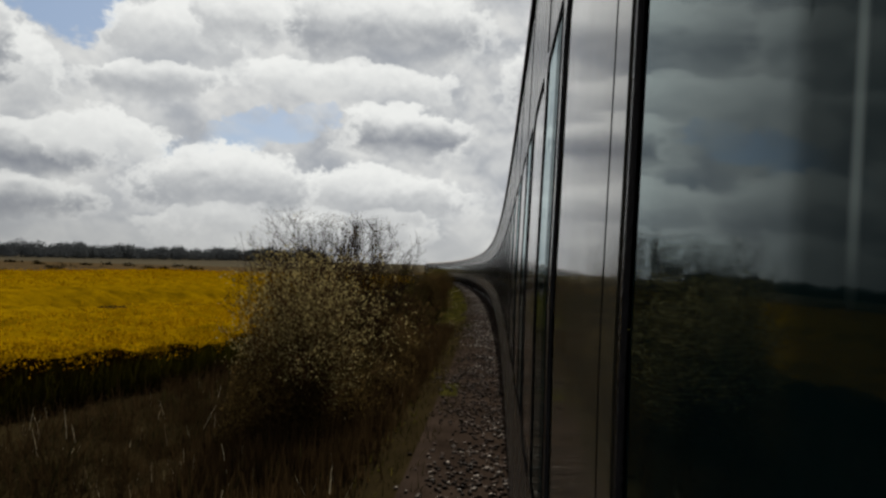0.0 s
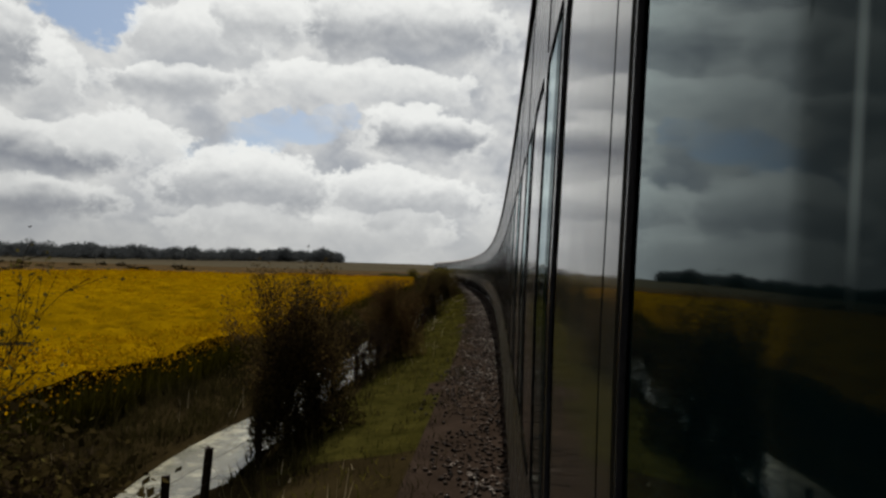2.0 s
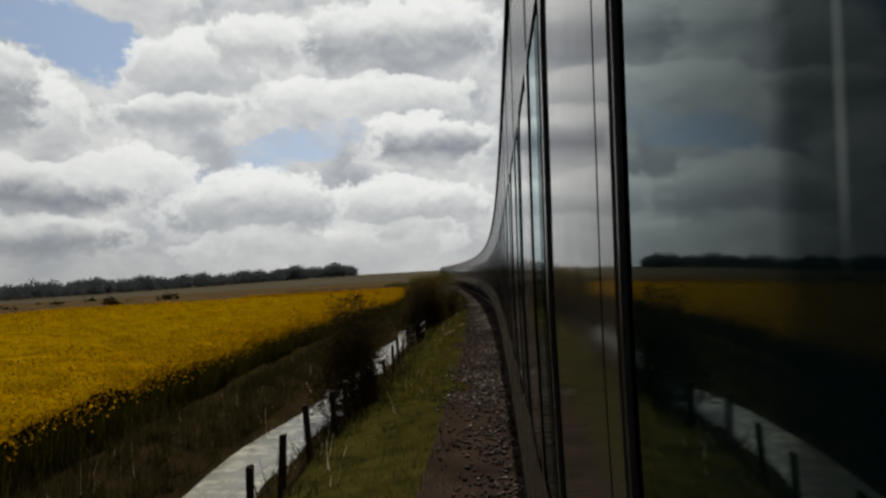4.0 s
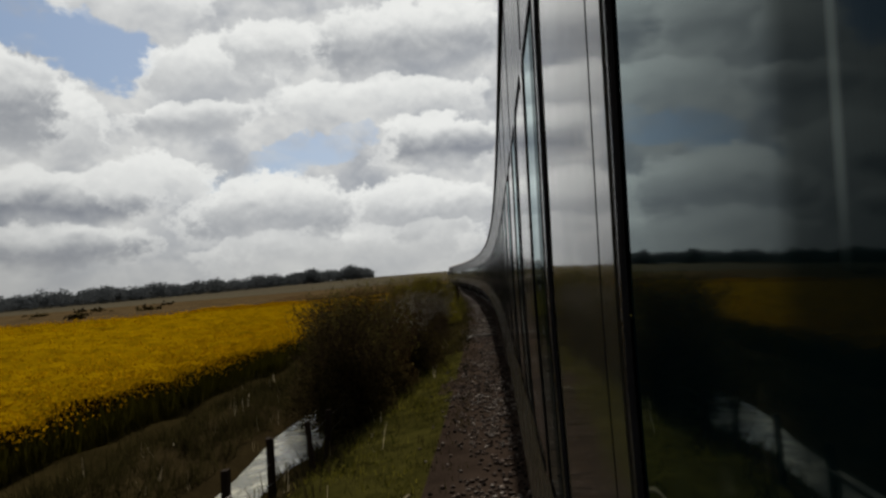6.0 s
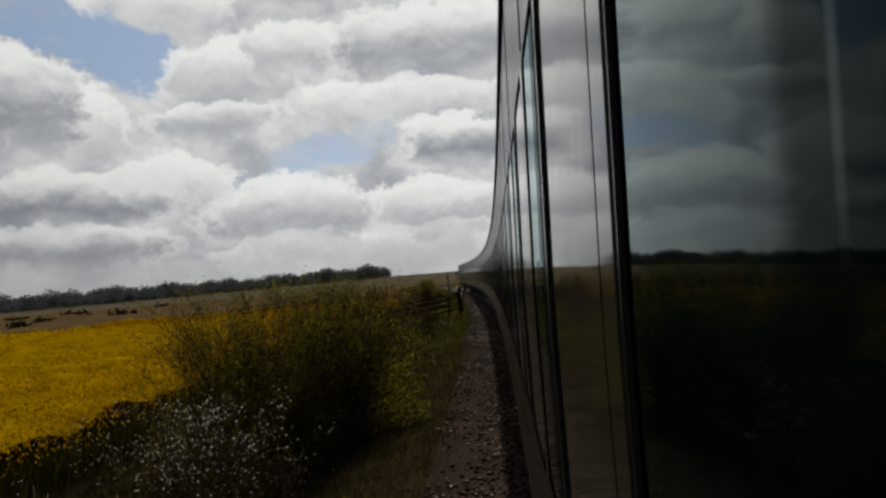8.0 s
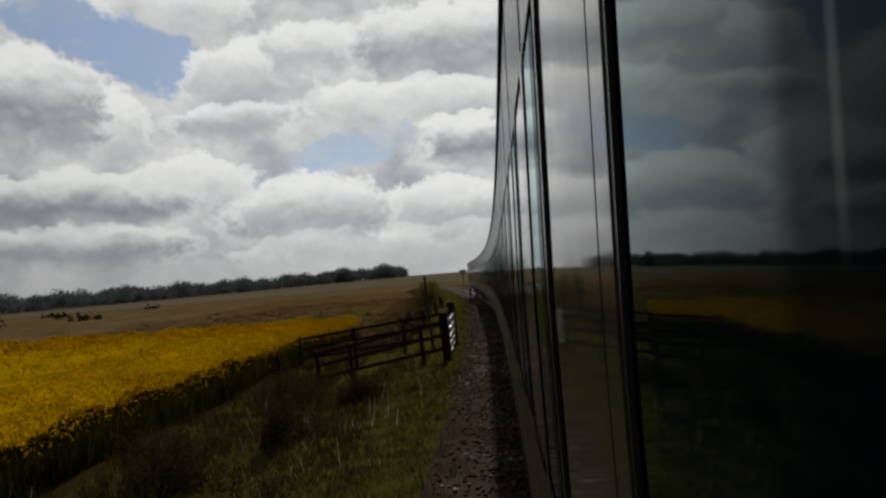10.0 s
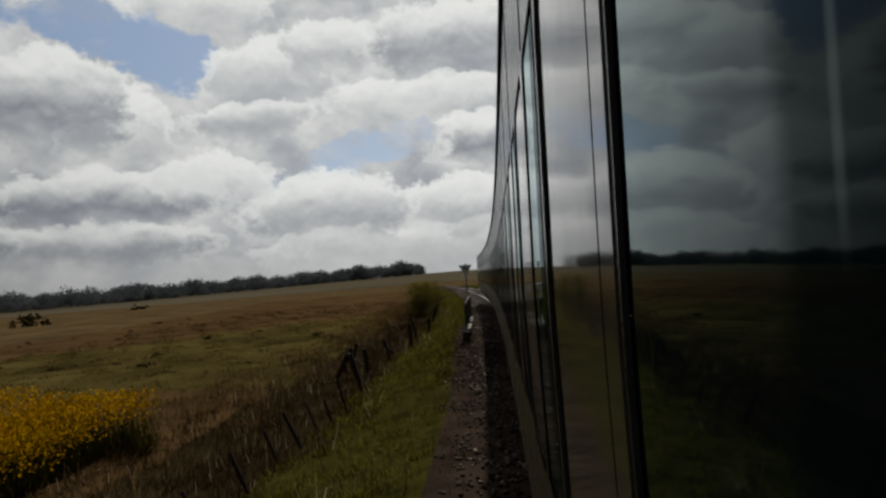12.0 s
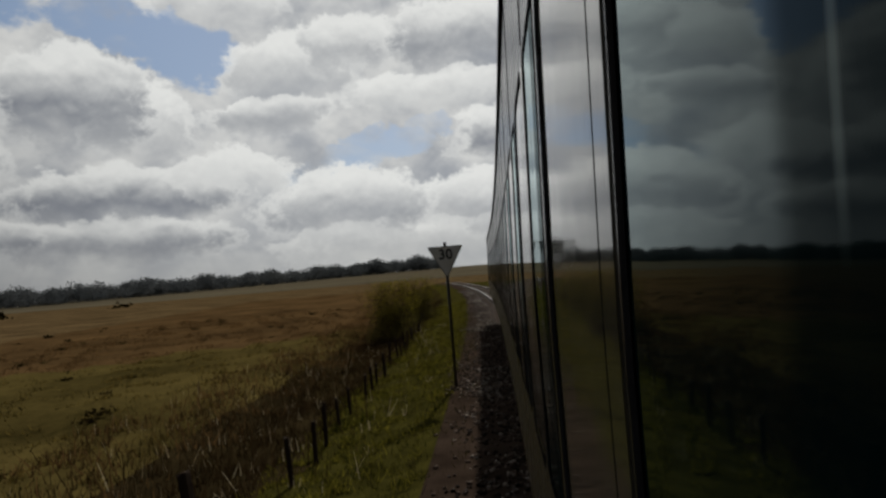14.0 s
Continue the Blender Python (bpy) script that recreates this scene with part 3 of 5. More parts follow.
def make_grass():
    s, l = tufts(200000, -5, 230, 1.2, 3.9, 14, 0.09)
    keep = (l > 1.1) & ((l < 3.0) | (s > 126)) & (((s > 62) & ((s < 98) | (s > 142))) | (rng.random(len(s)) < 0.25))
    keep &= np.sin(s * 0.55 + 1.3 * l) + np.sin(s * 1.31 - 2.2 * l + 1) + 0.9 * (s > 150) > -0.5 + 0.5 * rng.normal(size=len(s))
    s, l = s[keep], l[keep]
    stuff("verge_grass", *blades(s, l, 0.05 + 0.10 * rng.random(len(s)) ** 2, 0.009, 1.0), M_GRASS, "rough tufted grass on the lineside verge", "grass")
    s, l = tufts(60000, 118, 232, 1.15, 3.3, 60, 0.11)
    keep = np.sin(s * 0.9 + 1.7 * l) + np.sin(s * 2.1 - 1.9 * l + 2) > -0.35
    s, l = s[keep], l[keep]
    stuff("verge_tussocks", *blades(s, l, 0.05 + 0.10 * rng.random(len(s)) ** 2, 0.013, 1.2), M_GRASS, "bright mossy tussocks on the lineside bank", "grass")
    s, l = tufts(38000, -5, 215, 0.55, 2.3, 10, 0.09)
    stuff("edge_weeds", *blades(s, l, 0.05 + 0.14 * rng.random(len(s)) ** 2, 0.006, 0.7), M_BANKWEED, "short dead weeds at the ballast edge", "weeds")
    s, l = tufts(52000, -5, 150, 2.4, 7.0, 10, 0.10)
    wet = (l > 3.7) & (l < 5.2) & (s < 124)
    stuff("bank_weeds", *blades(s[~wet], l[~wet], 0.10 + 0.36 * rng.random((~wet).sum()) ** 2, 0.012, 0.7), M_BANKWEED, "dead brown weeds on the ditch banks", "weeds")
    s, l = tufts(60000, -8, 160, 5.0, 7.3, 12, 0.10)
    s, l = np.concatenate([s, rng.uniform(-8, 30, 16000)]), np.concatenate([l, rng.uniform(3.5, 10.0, 16000)])
    keep = (l > 5.25) | (s < 26)
    s, l = s[keep], l[keep]
    dark = s < 30
    stuff("bramble_runners", *blades(s[dark], l[dark], 0.2 + 0.35 * rng.random(dark.sum()) ** 2, 0.008, 0.7), M_BROWN, "dark dead bramble runners beside the crop", "weeds")
    s, l = s[~dark], l[~dark]
    stuff("ditch_weeds", *blades(s, l, 0.2 + 0.35 * rng.random(len(s)) ** 2, 0.008, 0.7), M_BANKWEED, "tangled dead weeds between the ditch and the crop", "weeds")
    s, l = tufts(34000, -5, 29, 1.5, 4.6, 10, 0.12)
    stuff("bramble_weeds", *blades(s, l, 0.2 + 0.35 * rng.random(len(s)), 0.012), M_BROWN, "low brown brambles and dead weeds", "weeds")
    s, l = tufts(22000, 97, 144, 0.9, 3.4, 10, 0.12)
    stuff("trackside_weeds", *blades(s, l, 0.06 + 0.2 * rng.random(len(s)) ** 2, 0.008, 0.7), M_BANKWEED, "dead brown weeds and grass beside the ballast", "weeds")
    s, l = tufts(46000, 156, 245, 3.7, 6.6, 8, 0.35)
    l = l + rng.normal(0, 0.7, len(l))
    stuff("reeds", *blades(s, l, 0.08 + 0.28 * rng.random(len(s)) ** 2, 0.012, 0.6), M_REED, "brown reeds filling the dry ditch", "reeds")
    s, l = tufts(90000, 163, 250, 6.6, 30, 16, 0.16)
    russet = l > 8 + (218 - s) * 0.82
    stuff("marsh_reeds", *blades(s[russet], l[russet], 0.06 + 0.14 * rng.random(russet.sum()) ** 2, 0.014, 0.7), M_RUSSET_BLADE, "russet rushes standing over the marsh", "rushes")
    s, l = s[~russet], l[~russet]
    stuff("pasture_grass", *blades(s, l, 0.05 + 0.12 * rng.random(len(s)) ** 2, 0.018, 0.9), M_TUSSOCK, "tussocky rough pasture grass", "grass")
    s, l = tufts(12000, 158, 236, 5.6, 9.0, 14, 0.22)
    stuff("ditch_edge_grass", *blades(s, l, 0.12 + 0.28 * rng.random(len(s)) ** 2, 0.014, 0.8), M_RUSSET_BLADE, "ragged russet grass along the dry ditch", "grass")
    s, l = tufts(3000, -5, 210, 1.6, 7.0, 3, 0.08)
    # extra dead stalks, their bright colour standing in for glints
    for n, a, b, c, d in ((420, 160, 206, 3.6, 9.0), (160, 3, 14, 1.8, 8.0), (160, 132, 152, 2.0, 6.0)):
        s2, l2 = tufts(n, a, b, c, d, 2, 0.10)
        s, l = np.concatenate([s, s2]), np.concatenate([l, l2])
    stuff("dry_stalks", *blades(s, l, 0.15 + 0.35 * rng.random(len(s)) ** 2, 0.006, 0.5), M_STRAW, "pale dry stalks standing in the weeds", "stalks")


make_grass()


# ---- rape field ----
def field_near(s):
    """The near edge of the crop, which stands back where the brambles spread."""
    k = np.clip((22.0 - np.asarray(s, float)) / 14.0, 0, 1)
    s = np.asarray(s, float)
    return FIELD_NEAR + 2.4 * k * k * (3 - 2 * k) + 1.6 * np.exp(-((s - 83) / 22) ** 2) + 0.9 * np.clip((s - 120) / 15, 0, 1)


def bare(s, l):
    """Where the crop has failed: 1 in the bare strips."""
    a = np.exp(-(((s - 43 + 0.9 * (l - 16)) / 9.0) ** 2) - ((l - 17) / 5.0) ** 2)
    b = np.exp(-(((s - 45) / 11.0) ** 2) - ((l - 24 + 0.33 * (s - 37)) / 1.5) ** 2)
    c = np.exp(-(((s - 46) / 5.0) ** 2) - ((l - 10.2) / 1.1) ** 2)
    return a + 0.9 * b + 0.8 * c + 0.55 * np.exp(-(((s - 20) / 14.0) ** 2) - ((l - 19) / 3.0) ** 2)


def crop_top(s, l):
    z = 0.52 + 0.07 * np.sin(s * 0.9 + l * 1.7) + 0.06 * np.sin(s * 2.3 - l * 1.1) + 0.05 * np.sin(l * 3.1 + s * 0.4)
    z -= 0.16 * np.clip(np.sin(l * 0.85 + 0.03 * s) - 0.75, 0, 1) * 4 * (l > 12)
    return z - 0.85 * np.clip(bare(s, l) * 1.4, 0, 1)


def make_crop():
    field = new("rapeseed_field")
    tagged(field, "field of yellow flowering oilseed rape with dark green stalks", "crop field", kind="stuff")
    ss = np.arange(-45, FIELD_END + 7.0, 0.6)
    ll = np.concatenate([np.arange(FIELD_NEAR + 0.35, 16, 0.4), np.arange(16.5, 30, 0.8), np.arange(31, FIELD_FAR + 0.1, 1.5)])
    sg, lg = np.meshgrid(ss, ll, indexing="ij")
    cut = np.minimum(sg, FIELD_END + 0.1 * lg - 1.0)
    lg = np.maximum(lg, field_near(sg) + 0.35 + 0.05 * (lg - FIELD_NEAR))
    v = arc_points(cut.ravel(), lg.ravel(), 0.0)
    v[:, 2] = (crop_top(sg, lg) - 0.12 - 0.12 * np.exp(-((lg - field_near(sg) - 0.35) / 0.3)) - 0.4 * np.exp(-np.clip(FIELD_END + 0.1 * lg - 1.0 - sg, 0, 99) / 0.6) - 0.16 * np.exp(-np.clip(FIELD_END + 0.1 * lg - sg, 0, 99) / 7.0) + rng.normal(0, 0.06, sg.shape)).ravel()
    ns, nl = len(ss), len(ll)
    i = np.arange(ns * nl).reshape(ns, nl)
    q = np.stack([i[:-1, :-1], i[1:, :-1], i[1:, 1:], i[:-1, 1:]], -1).reshape(-1, 4)[:, ::-1]
    part("canopy", from_arrays("canopy", v, q, M_CANOPY, None, True), field)
    # flower heads
    n = 90000
    k = rng.random(n)
    l = np.where(k < 0.74, FIELD_NEAR + rng.gamma(1.2, 2.6, n), rng.uniform(FIELD_NEAR, FIELD_FAR, n))
    s = rng.uniform(-10, FIELD_END + 6, n)
    l = np.maximum(l, field_near(s) + np.abs(rng.normal(0, 0.4, n)))
    ok = (s < FIELD_END + 0.1 * l - 0.3 + rng.normal(0, 0.3, n)) & (l < FIELD_FAR) & (rng.random(n) > np.clip(bare(s, l) * 1.8, 0, 0.93))
    s, l = s[ok], l[ok]
    # more of them along the open end
    e = 26000
    le = FIELD_NEAR + 26 * rng.random(e) ** 1.6
    s, l = np.concatenate([s, FIELD_END + 0.1 * le - np.abs(rng.normal(0, 4.0, e)) + rng.normal(0, 0.25, e)]), np.concatenate([l, le])
    se = rng.uniform(-8, FIELD_END, 20000)
    s, l = np.concatenate([s, se]), np.concatenate([l, field_near(se) - 0.25 + np.abs(rng.normal(0, 0.5, 20000))])
    n = len(s)
    z = crop_top(s, l) + rng.uniform(-0.14, 0.16, n)
    near = l < field_near(s) + 0.9
    z[near] -= rng.random(near.sum()) ** 2 * 0.42
    p = arc_points(s, l + rng.normal(0, 0.1, n), z)
    size = (0.022 + 0.0016 * np.clip(l - 7, 0, 30)) * rng.uniform(0.6, 1.4, n)
    q3 = rng.normal(size=(n, 3, 3))
    q3, _ = np.linalg.qr(q3)
    base = np.array([(1, 0, 0.3), (-0.5, 0.87, -0.2), (-0.5, -0.87, 0.1), (0, 0.2, 1.5)])
    v = np.einsum("kj,nij->nki", base, q3) * size[:, None, None] + p[:, None, :]
    f = np.array([(0, 1, 3), (1, 2, 3), (2, 0, 3)])[None] + 4 * np.arange(n)[:, None, None]
    part("flower_heads", from_arrays("flower_heads", v.reshape(-1, 3), f.reshape(-1, 3), M_FLOWER), field, "bright yellow flower heads")
    # stalks along the near edge and the end
    n = 70000
    s = rng.uniform(-10, FIELD_END, n)
    l = field_near(s) - 0.2 + np.abs(rng.normal(0, 0.55, n))
    e = rng.random(n) < 0.12
    l[e] = rng.uniform(FIELD_NEAR, 30, e.sum())
    s[e] = FIELD_END + 0.1 * l[e] - np.abs(rng.normal(0, 0.5, e.sum()))
    v, f = blades(s, l, 0.50 + 0.48 * rng.random(n), 0.012, 0.4, 0.05, np.full(n, -0.55))
    part("stalks", from_arrays("stalks", v, f, M_STALK), field, "dark green leafy stalks")


make_crop()


# ---- shrubs ----
def twig_mesh(seed, height, radius, stems, twigs, thick, upright, fan=0.75, least=0.0036):
    """Stems that fork into limbs and twigs; returns segments and the twig ends."""
    g = np.random.default_rng(seed)
    segs, tips = [], []

    def grow(p, d, length, r, level):
        steps = 3 if level < 2 else (2 if level < 3 else 1)
        for _ in range(steps):
            d = d + g.normal(0, 0.24, 3)
            d[2] += 0.10 * upright
            d /= np.linalg.norm(d)
            q = p + d * length / steps
            segs.append((p, q, max(r, least), max(r * 0.78, least * 0.9)))
            if level >= 2:
                tips.append(q)
            p, r = q, r * 0.78
            if level < 3:
                for _ in range(twigs if level else 2):
                    e = d + g.normal(0, 0.55, 3)
                    e[2] = abs(e[2]) * 0.8 + 0.15
                    e /= np.linalg.norm(e)
                    grow(p, e, length * g.uniform(0.42, 0.62), r * 0.62, level + 1)

    for _ in range(stems):
        a = g.uniform(0, 2 * np.pi)
        rr = radius * math.sqrt(g.random())
        d = np.array([math.cos(a) * rr * fan, math.sin(a) * rr * fan, height])
        n = np.linalg.norm(d)
        grow(np.array([math.cos(a) * rr * 0.35, math.sin(a) * rr * 0.35, -0.15]), d / n, n * 0.62, thick * g.uniform(0.7, 1.2), 0)
    return segs, np.array(tips)


def prisms(segs):
    a = np.array([x[0] for x in segs])
    b = np.array([x[1] for x in segs])
    ra, rb = np.array([x[2] for x in segs]), np.array([x[3] for x in segs])
    d = b - a
    d /= np.linalg.norm(d, axis=1)[:, None]
    u = np.cross(d, np.array([0.3, 0.9, 0.1]))
    u /= np.linalg.norm(u, axis=1)[:, None]
    w = np.cross(d, u)
    v = []
    for k in range(3):
        c, s = math.cos(k * 2.0944), math.sin(k * 2.0944)
        o = u * c + w * s
        v += [a + o * ra[:, None], b + o * rb[:, None]]
    v = np.stack(v, 1)
    f = np.array([(0, 2, 3, 1), (2, 4, 5, 3), (4, 0, 1, 5)])[None] + 6 * np.arange(len(a))[:, None, None]
    return v.reshape(-1, 3), f.reshape(-1, 4)


def leaf_mesh(tips, count, size, jitter, seed, long=1.6, base=0.0, radius=1.0, high=1.0):
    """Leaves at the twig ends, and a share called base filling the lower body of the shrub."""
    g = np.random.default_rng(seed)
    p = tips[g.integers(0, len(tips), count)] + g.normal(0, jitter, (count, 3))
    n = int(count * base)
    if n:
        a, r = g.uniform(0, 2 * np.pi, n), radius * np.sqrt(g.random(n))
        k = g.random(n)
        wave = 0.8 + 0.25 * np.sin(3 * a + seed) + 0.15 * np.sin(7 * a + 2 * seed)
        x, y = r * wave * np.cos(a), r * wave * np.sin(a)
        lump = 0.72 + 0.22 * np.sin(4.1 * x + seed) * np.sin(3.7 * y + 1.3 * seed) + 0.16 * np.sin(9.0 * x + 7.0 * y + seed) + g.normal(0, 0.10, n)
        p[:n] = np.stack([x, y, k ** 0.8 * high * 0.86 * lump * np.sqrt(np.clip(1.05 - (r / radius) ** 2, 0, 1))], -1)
    p[:, 2] = np.maximum(p[:, 2], 0.03)
    q = g.normal(size=(count, 3, 3))
    q, _ = np.linalg.qr(q)
    shape = np.array([(-0.5, 0, 0), (0, -0.5 * long, 0.1), (0.5, 0, 0), (0, 0.5 * long, 0.1)])
    v = np.einsum("kj,nij->nki", shape, q) * (size * g.uniform(0.6, 1.3, (count, 1, 1))) + p[:, None, :]
    f = np.arange(4 * count).reshape(-1, 4)
    return v.reshape(-1, 3), f


def shrub(s, l, top, radius, seed, label, stems=9, twigs=2, thick=0.022, upright=1.0, leaves=2500, leaf=0.05, jitter=0.08, bark=None, foliage=None, group="lineside shrubs", extra=None, dense=5000, fan=0.75, least=0.0036, fill=1.0, inner=None):
    base = float(ground_height(s, l))
    ob = new("shrub")
    ob.matrix_basis = arc_pose(s, l, base)
    tagged(ob, label, "shrub", group)
    segs, tips = twig_mesh(seed, top - base, radius, stems, twigs, thick, upright, fan, least)
    v, f = prisms(segs)
    k = (top - base) / np.percentile(v[:, 2], 99.6)
    spread = np.percentile(np.hypot(tips[:, 0], tips[:, 1]), 93)
    fit = np.array([radius / spread, radius / spread, k])
    brow = 0.88 * (top - base)

    def settle(p):
        """Long leaders bend over, so that the crown keeps its height."""
        p = p * fit
        over = np.clip(p[:, 2] - brow, 0, None)
        p[:, 2] = np.minimum(p[:, 2], brow) + 0.16 * (top - base) * (1 - np.exp(-over / (0.4 * (top - base))))
        return p
    part("twig_work", from_arrays("twig_work", settle(v), f, bark or M_TWIG), ob)
    tips = settle(tips)
    if leaves:
        part("foliage", from_arrays("foliage", *leaf_mesh(tips, leaves, leaf, jitter, seed + 1), foliage or M_LEAF), ob)
    # by default a darker leaf colour stands in for the shaded heart
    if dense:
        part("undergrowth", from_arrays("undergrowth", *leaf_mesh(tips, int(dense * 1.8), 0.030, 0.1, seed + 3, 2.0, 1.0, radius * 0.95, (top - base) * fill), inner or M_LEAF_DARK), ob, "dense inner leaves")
    if extra:
        n, size, jit, m, name = extra
        part(name, from_arrays(name, *leaf_mesh(tips[tips[:, 2] > np.percentile(tips[:, 2], 66)], n, size, jit, seed + 2, 1.1), m), ob)
    return ob


def make_shrubs():
    pale, green = "willow shrub with pale catkins on thin brown twigs", "young green shrub with small sprouting leaves"
    thorn, bramble = "dense dark hawthorn shrub beside the ditch", "dense dark bramble thicket on the bank"
    bare_twigs, brown = "bare twiggy shrub over the ditch", "brown thorn shrub with bare twigs"
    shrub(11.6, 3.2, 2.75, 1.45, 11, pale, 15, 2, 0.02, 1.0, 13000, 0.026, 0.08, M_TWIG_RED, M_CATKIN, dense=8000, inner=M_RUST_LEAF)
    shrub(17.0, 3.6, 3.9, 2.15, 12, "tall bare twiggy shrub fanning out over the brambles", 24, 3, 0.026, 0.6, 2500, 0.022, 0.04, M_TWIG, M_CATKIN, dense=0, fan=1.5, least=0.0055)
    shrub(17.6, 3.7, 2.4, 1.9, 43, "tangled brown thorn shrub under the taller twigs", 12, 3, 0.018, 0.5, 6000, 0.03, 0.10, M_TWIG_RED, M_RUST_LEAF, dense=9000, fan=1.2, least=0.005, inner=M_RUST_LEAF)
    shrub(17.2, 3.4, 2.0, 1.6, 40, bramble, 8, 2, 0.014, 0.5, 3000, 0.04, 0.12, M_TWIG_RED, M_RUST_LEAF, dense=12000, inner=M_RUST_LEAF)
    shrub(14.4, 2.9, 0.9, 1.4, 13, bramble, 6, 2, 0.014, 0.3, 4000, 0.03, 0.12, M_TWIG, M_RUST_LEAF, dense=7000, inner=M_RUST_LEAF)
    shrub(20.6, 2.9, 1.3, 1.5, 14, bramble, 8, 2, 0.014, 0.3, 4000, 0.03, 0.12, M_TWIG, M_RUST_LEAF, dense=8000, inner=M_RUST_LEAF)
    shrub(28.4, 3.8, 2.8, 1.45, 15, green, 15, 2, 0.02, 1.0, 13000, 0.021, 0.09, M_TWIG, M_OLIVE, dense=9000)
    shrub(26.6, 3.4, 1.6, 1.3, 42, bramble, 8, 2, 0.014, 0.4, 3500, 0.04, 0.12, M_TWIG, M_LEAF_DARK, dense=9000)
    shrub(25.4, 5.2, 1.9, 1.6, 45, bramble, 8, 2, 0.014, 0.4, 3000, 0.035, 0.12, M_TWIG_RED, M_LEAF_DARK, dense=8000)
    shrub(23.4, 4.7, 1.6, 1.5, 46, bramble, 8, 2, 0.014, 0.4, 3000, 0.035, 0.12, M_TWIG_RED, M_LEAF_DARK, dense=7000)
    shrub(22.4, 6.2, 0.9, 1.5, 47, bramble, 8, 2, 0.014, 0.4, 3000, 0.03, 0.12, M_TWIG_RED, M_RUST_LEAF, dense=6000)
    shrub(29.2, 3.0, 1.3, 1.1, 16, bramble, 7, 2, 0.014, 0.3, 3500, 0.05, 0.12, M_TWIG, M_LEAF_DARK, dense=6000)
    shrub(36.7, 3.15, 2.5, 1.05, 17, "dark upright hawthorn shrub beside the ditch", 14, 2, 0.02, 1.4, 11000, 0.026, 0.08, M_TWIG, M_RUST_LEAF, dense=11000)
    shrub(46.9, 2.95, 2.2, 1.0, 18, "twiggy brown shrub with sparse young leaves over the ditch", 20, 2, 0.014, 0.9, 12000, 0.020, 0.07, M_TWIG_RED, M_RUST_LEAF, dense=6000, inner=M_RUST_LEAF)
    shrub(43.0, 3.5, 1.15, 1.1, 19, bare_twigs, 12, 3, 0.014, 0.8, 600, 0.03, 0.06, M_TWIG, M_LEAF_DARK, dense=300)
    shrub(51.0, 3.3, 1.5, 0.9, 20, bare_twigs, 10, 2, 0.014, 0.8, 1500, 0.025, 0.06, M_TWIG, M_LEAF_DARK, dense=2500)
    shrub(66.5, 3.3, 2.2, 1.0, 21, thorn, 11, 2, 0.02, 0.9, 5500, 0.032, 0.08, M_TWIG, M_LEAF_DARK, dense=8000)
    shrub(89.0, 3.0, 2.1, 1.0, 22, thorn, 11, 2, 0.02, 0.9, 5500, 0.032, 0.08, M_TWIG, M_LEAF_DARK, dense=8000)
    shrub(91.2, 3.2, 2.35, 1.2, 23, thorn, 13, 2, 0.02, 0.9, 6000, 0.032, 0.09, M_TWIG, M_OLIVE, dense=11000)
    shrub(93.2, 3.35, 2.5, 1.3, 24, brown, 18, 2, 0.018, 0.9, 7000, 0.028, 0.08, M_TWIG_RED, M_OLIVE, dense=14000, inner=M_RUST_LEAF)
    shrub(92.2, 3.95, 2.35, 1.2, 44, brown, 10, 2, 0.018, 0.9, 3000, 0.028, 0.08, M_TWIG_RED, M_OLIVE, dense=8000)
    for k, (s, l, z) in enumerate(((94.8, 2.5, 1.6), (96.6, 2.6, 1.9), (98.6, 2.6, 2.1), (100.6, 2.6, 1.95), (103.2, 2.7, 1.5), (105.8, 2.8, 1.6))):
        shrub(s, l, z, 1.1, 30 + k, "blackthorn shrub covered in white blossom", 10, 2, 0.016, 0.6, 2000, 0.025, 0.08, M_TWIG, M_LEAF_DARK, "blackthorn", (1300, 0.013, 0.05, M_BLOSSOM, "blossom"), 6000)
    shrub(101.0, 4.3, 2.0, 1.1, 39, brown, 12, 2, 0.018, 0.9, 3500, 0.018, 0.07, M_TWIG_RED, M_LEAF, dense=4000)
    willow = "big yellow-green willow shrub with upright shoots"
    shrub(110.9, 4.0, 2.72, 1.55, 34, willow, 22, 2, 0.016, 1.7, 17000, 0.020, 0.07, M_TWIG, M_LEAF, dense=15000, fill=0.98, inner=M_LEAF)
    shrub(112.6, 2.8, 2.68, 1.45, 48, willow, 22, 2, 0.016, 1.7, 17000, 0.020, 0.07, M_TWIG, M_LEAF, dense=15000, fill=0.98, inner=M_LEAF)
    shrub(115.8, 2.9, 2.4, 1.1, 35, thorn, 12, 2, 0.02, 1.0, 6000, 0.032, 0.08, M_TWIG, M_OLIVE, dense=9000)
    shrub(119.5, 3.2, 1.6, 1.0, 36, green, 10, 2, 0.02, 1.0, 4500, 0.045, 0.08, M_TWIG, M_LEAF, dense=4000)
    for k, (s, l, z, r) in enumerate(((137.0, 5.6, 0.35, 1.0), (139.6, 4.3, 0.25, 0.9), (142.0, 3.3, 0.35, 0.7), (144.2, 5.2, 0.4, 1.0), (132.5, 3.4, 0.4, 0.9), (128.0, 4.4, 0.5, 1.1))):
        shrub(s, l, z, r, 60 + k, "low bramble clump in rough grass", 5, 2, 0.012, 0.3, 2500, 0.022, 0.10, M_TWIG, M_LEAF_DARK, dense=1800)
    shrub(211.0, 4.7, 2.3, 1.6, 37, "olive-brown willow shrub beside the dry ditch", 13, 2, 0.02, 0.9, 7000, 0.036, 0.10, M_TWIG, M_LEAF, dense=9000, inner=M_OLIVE)
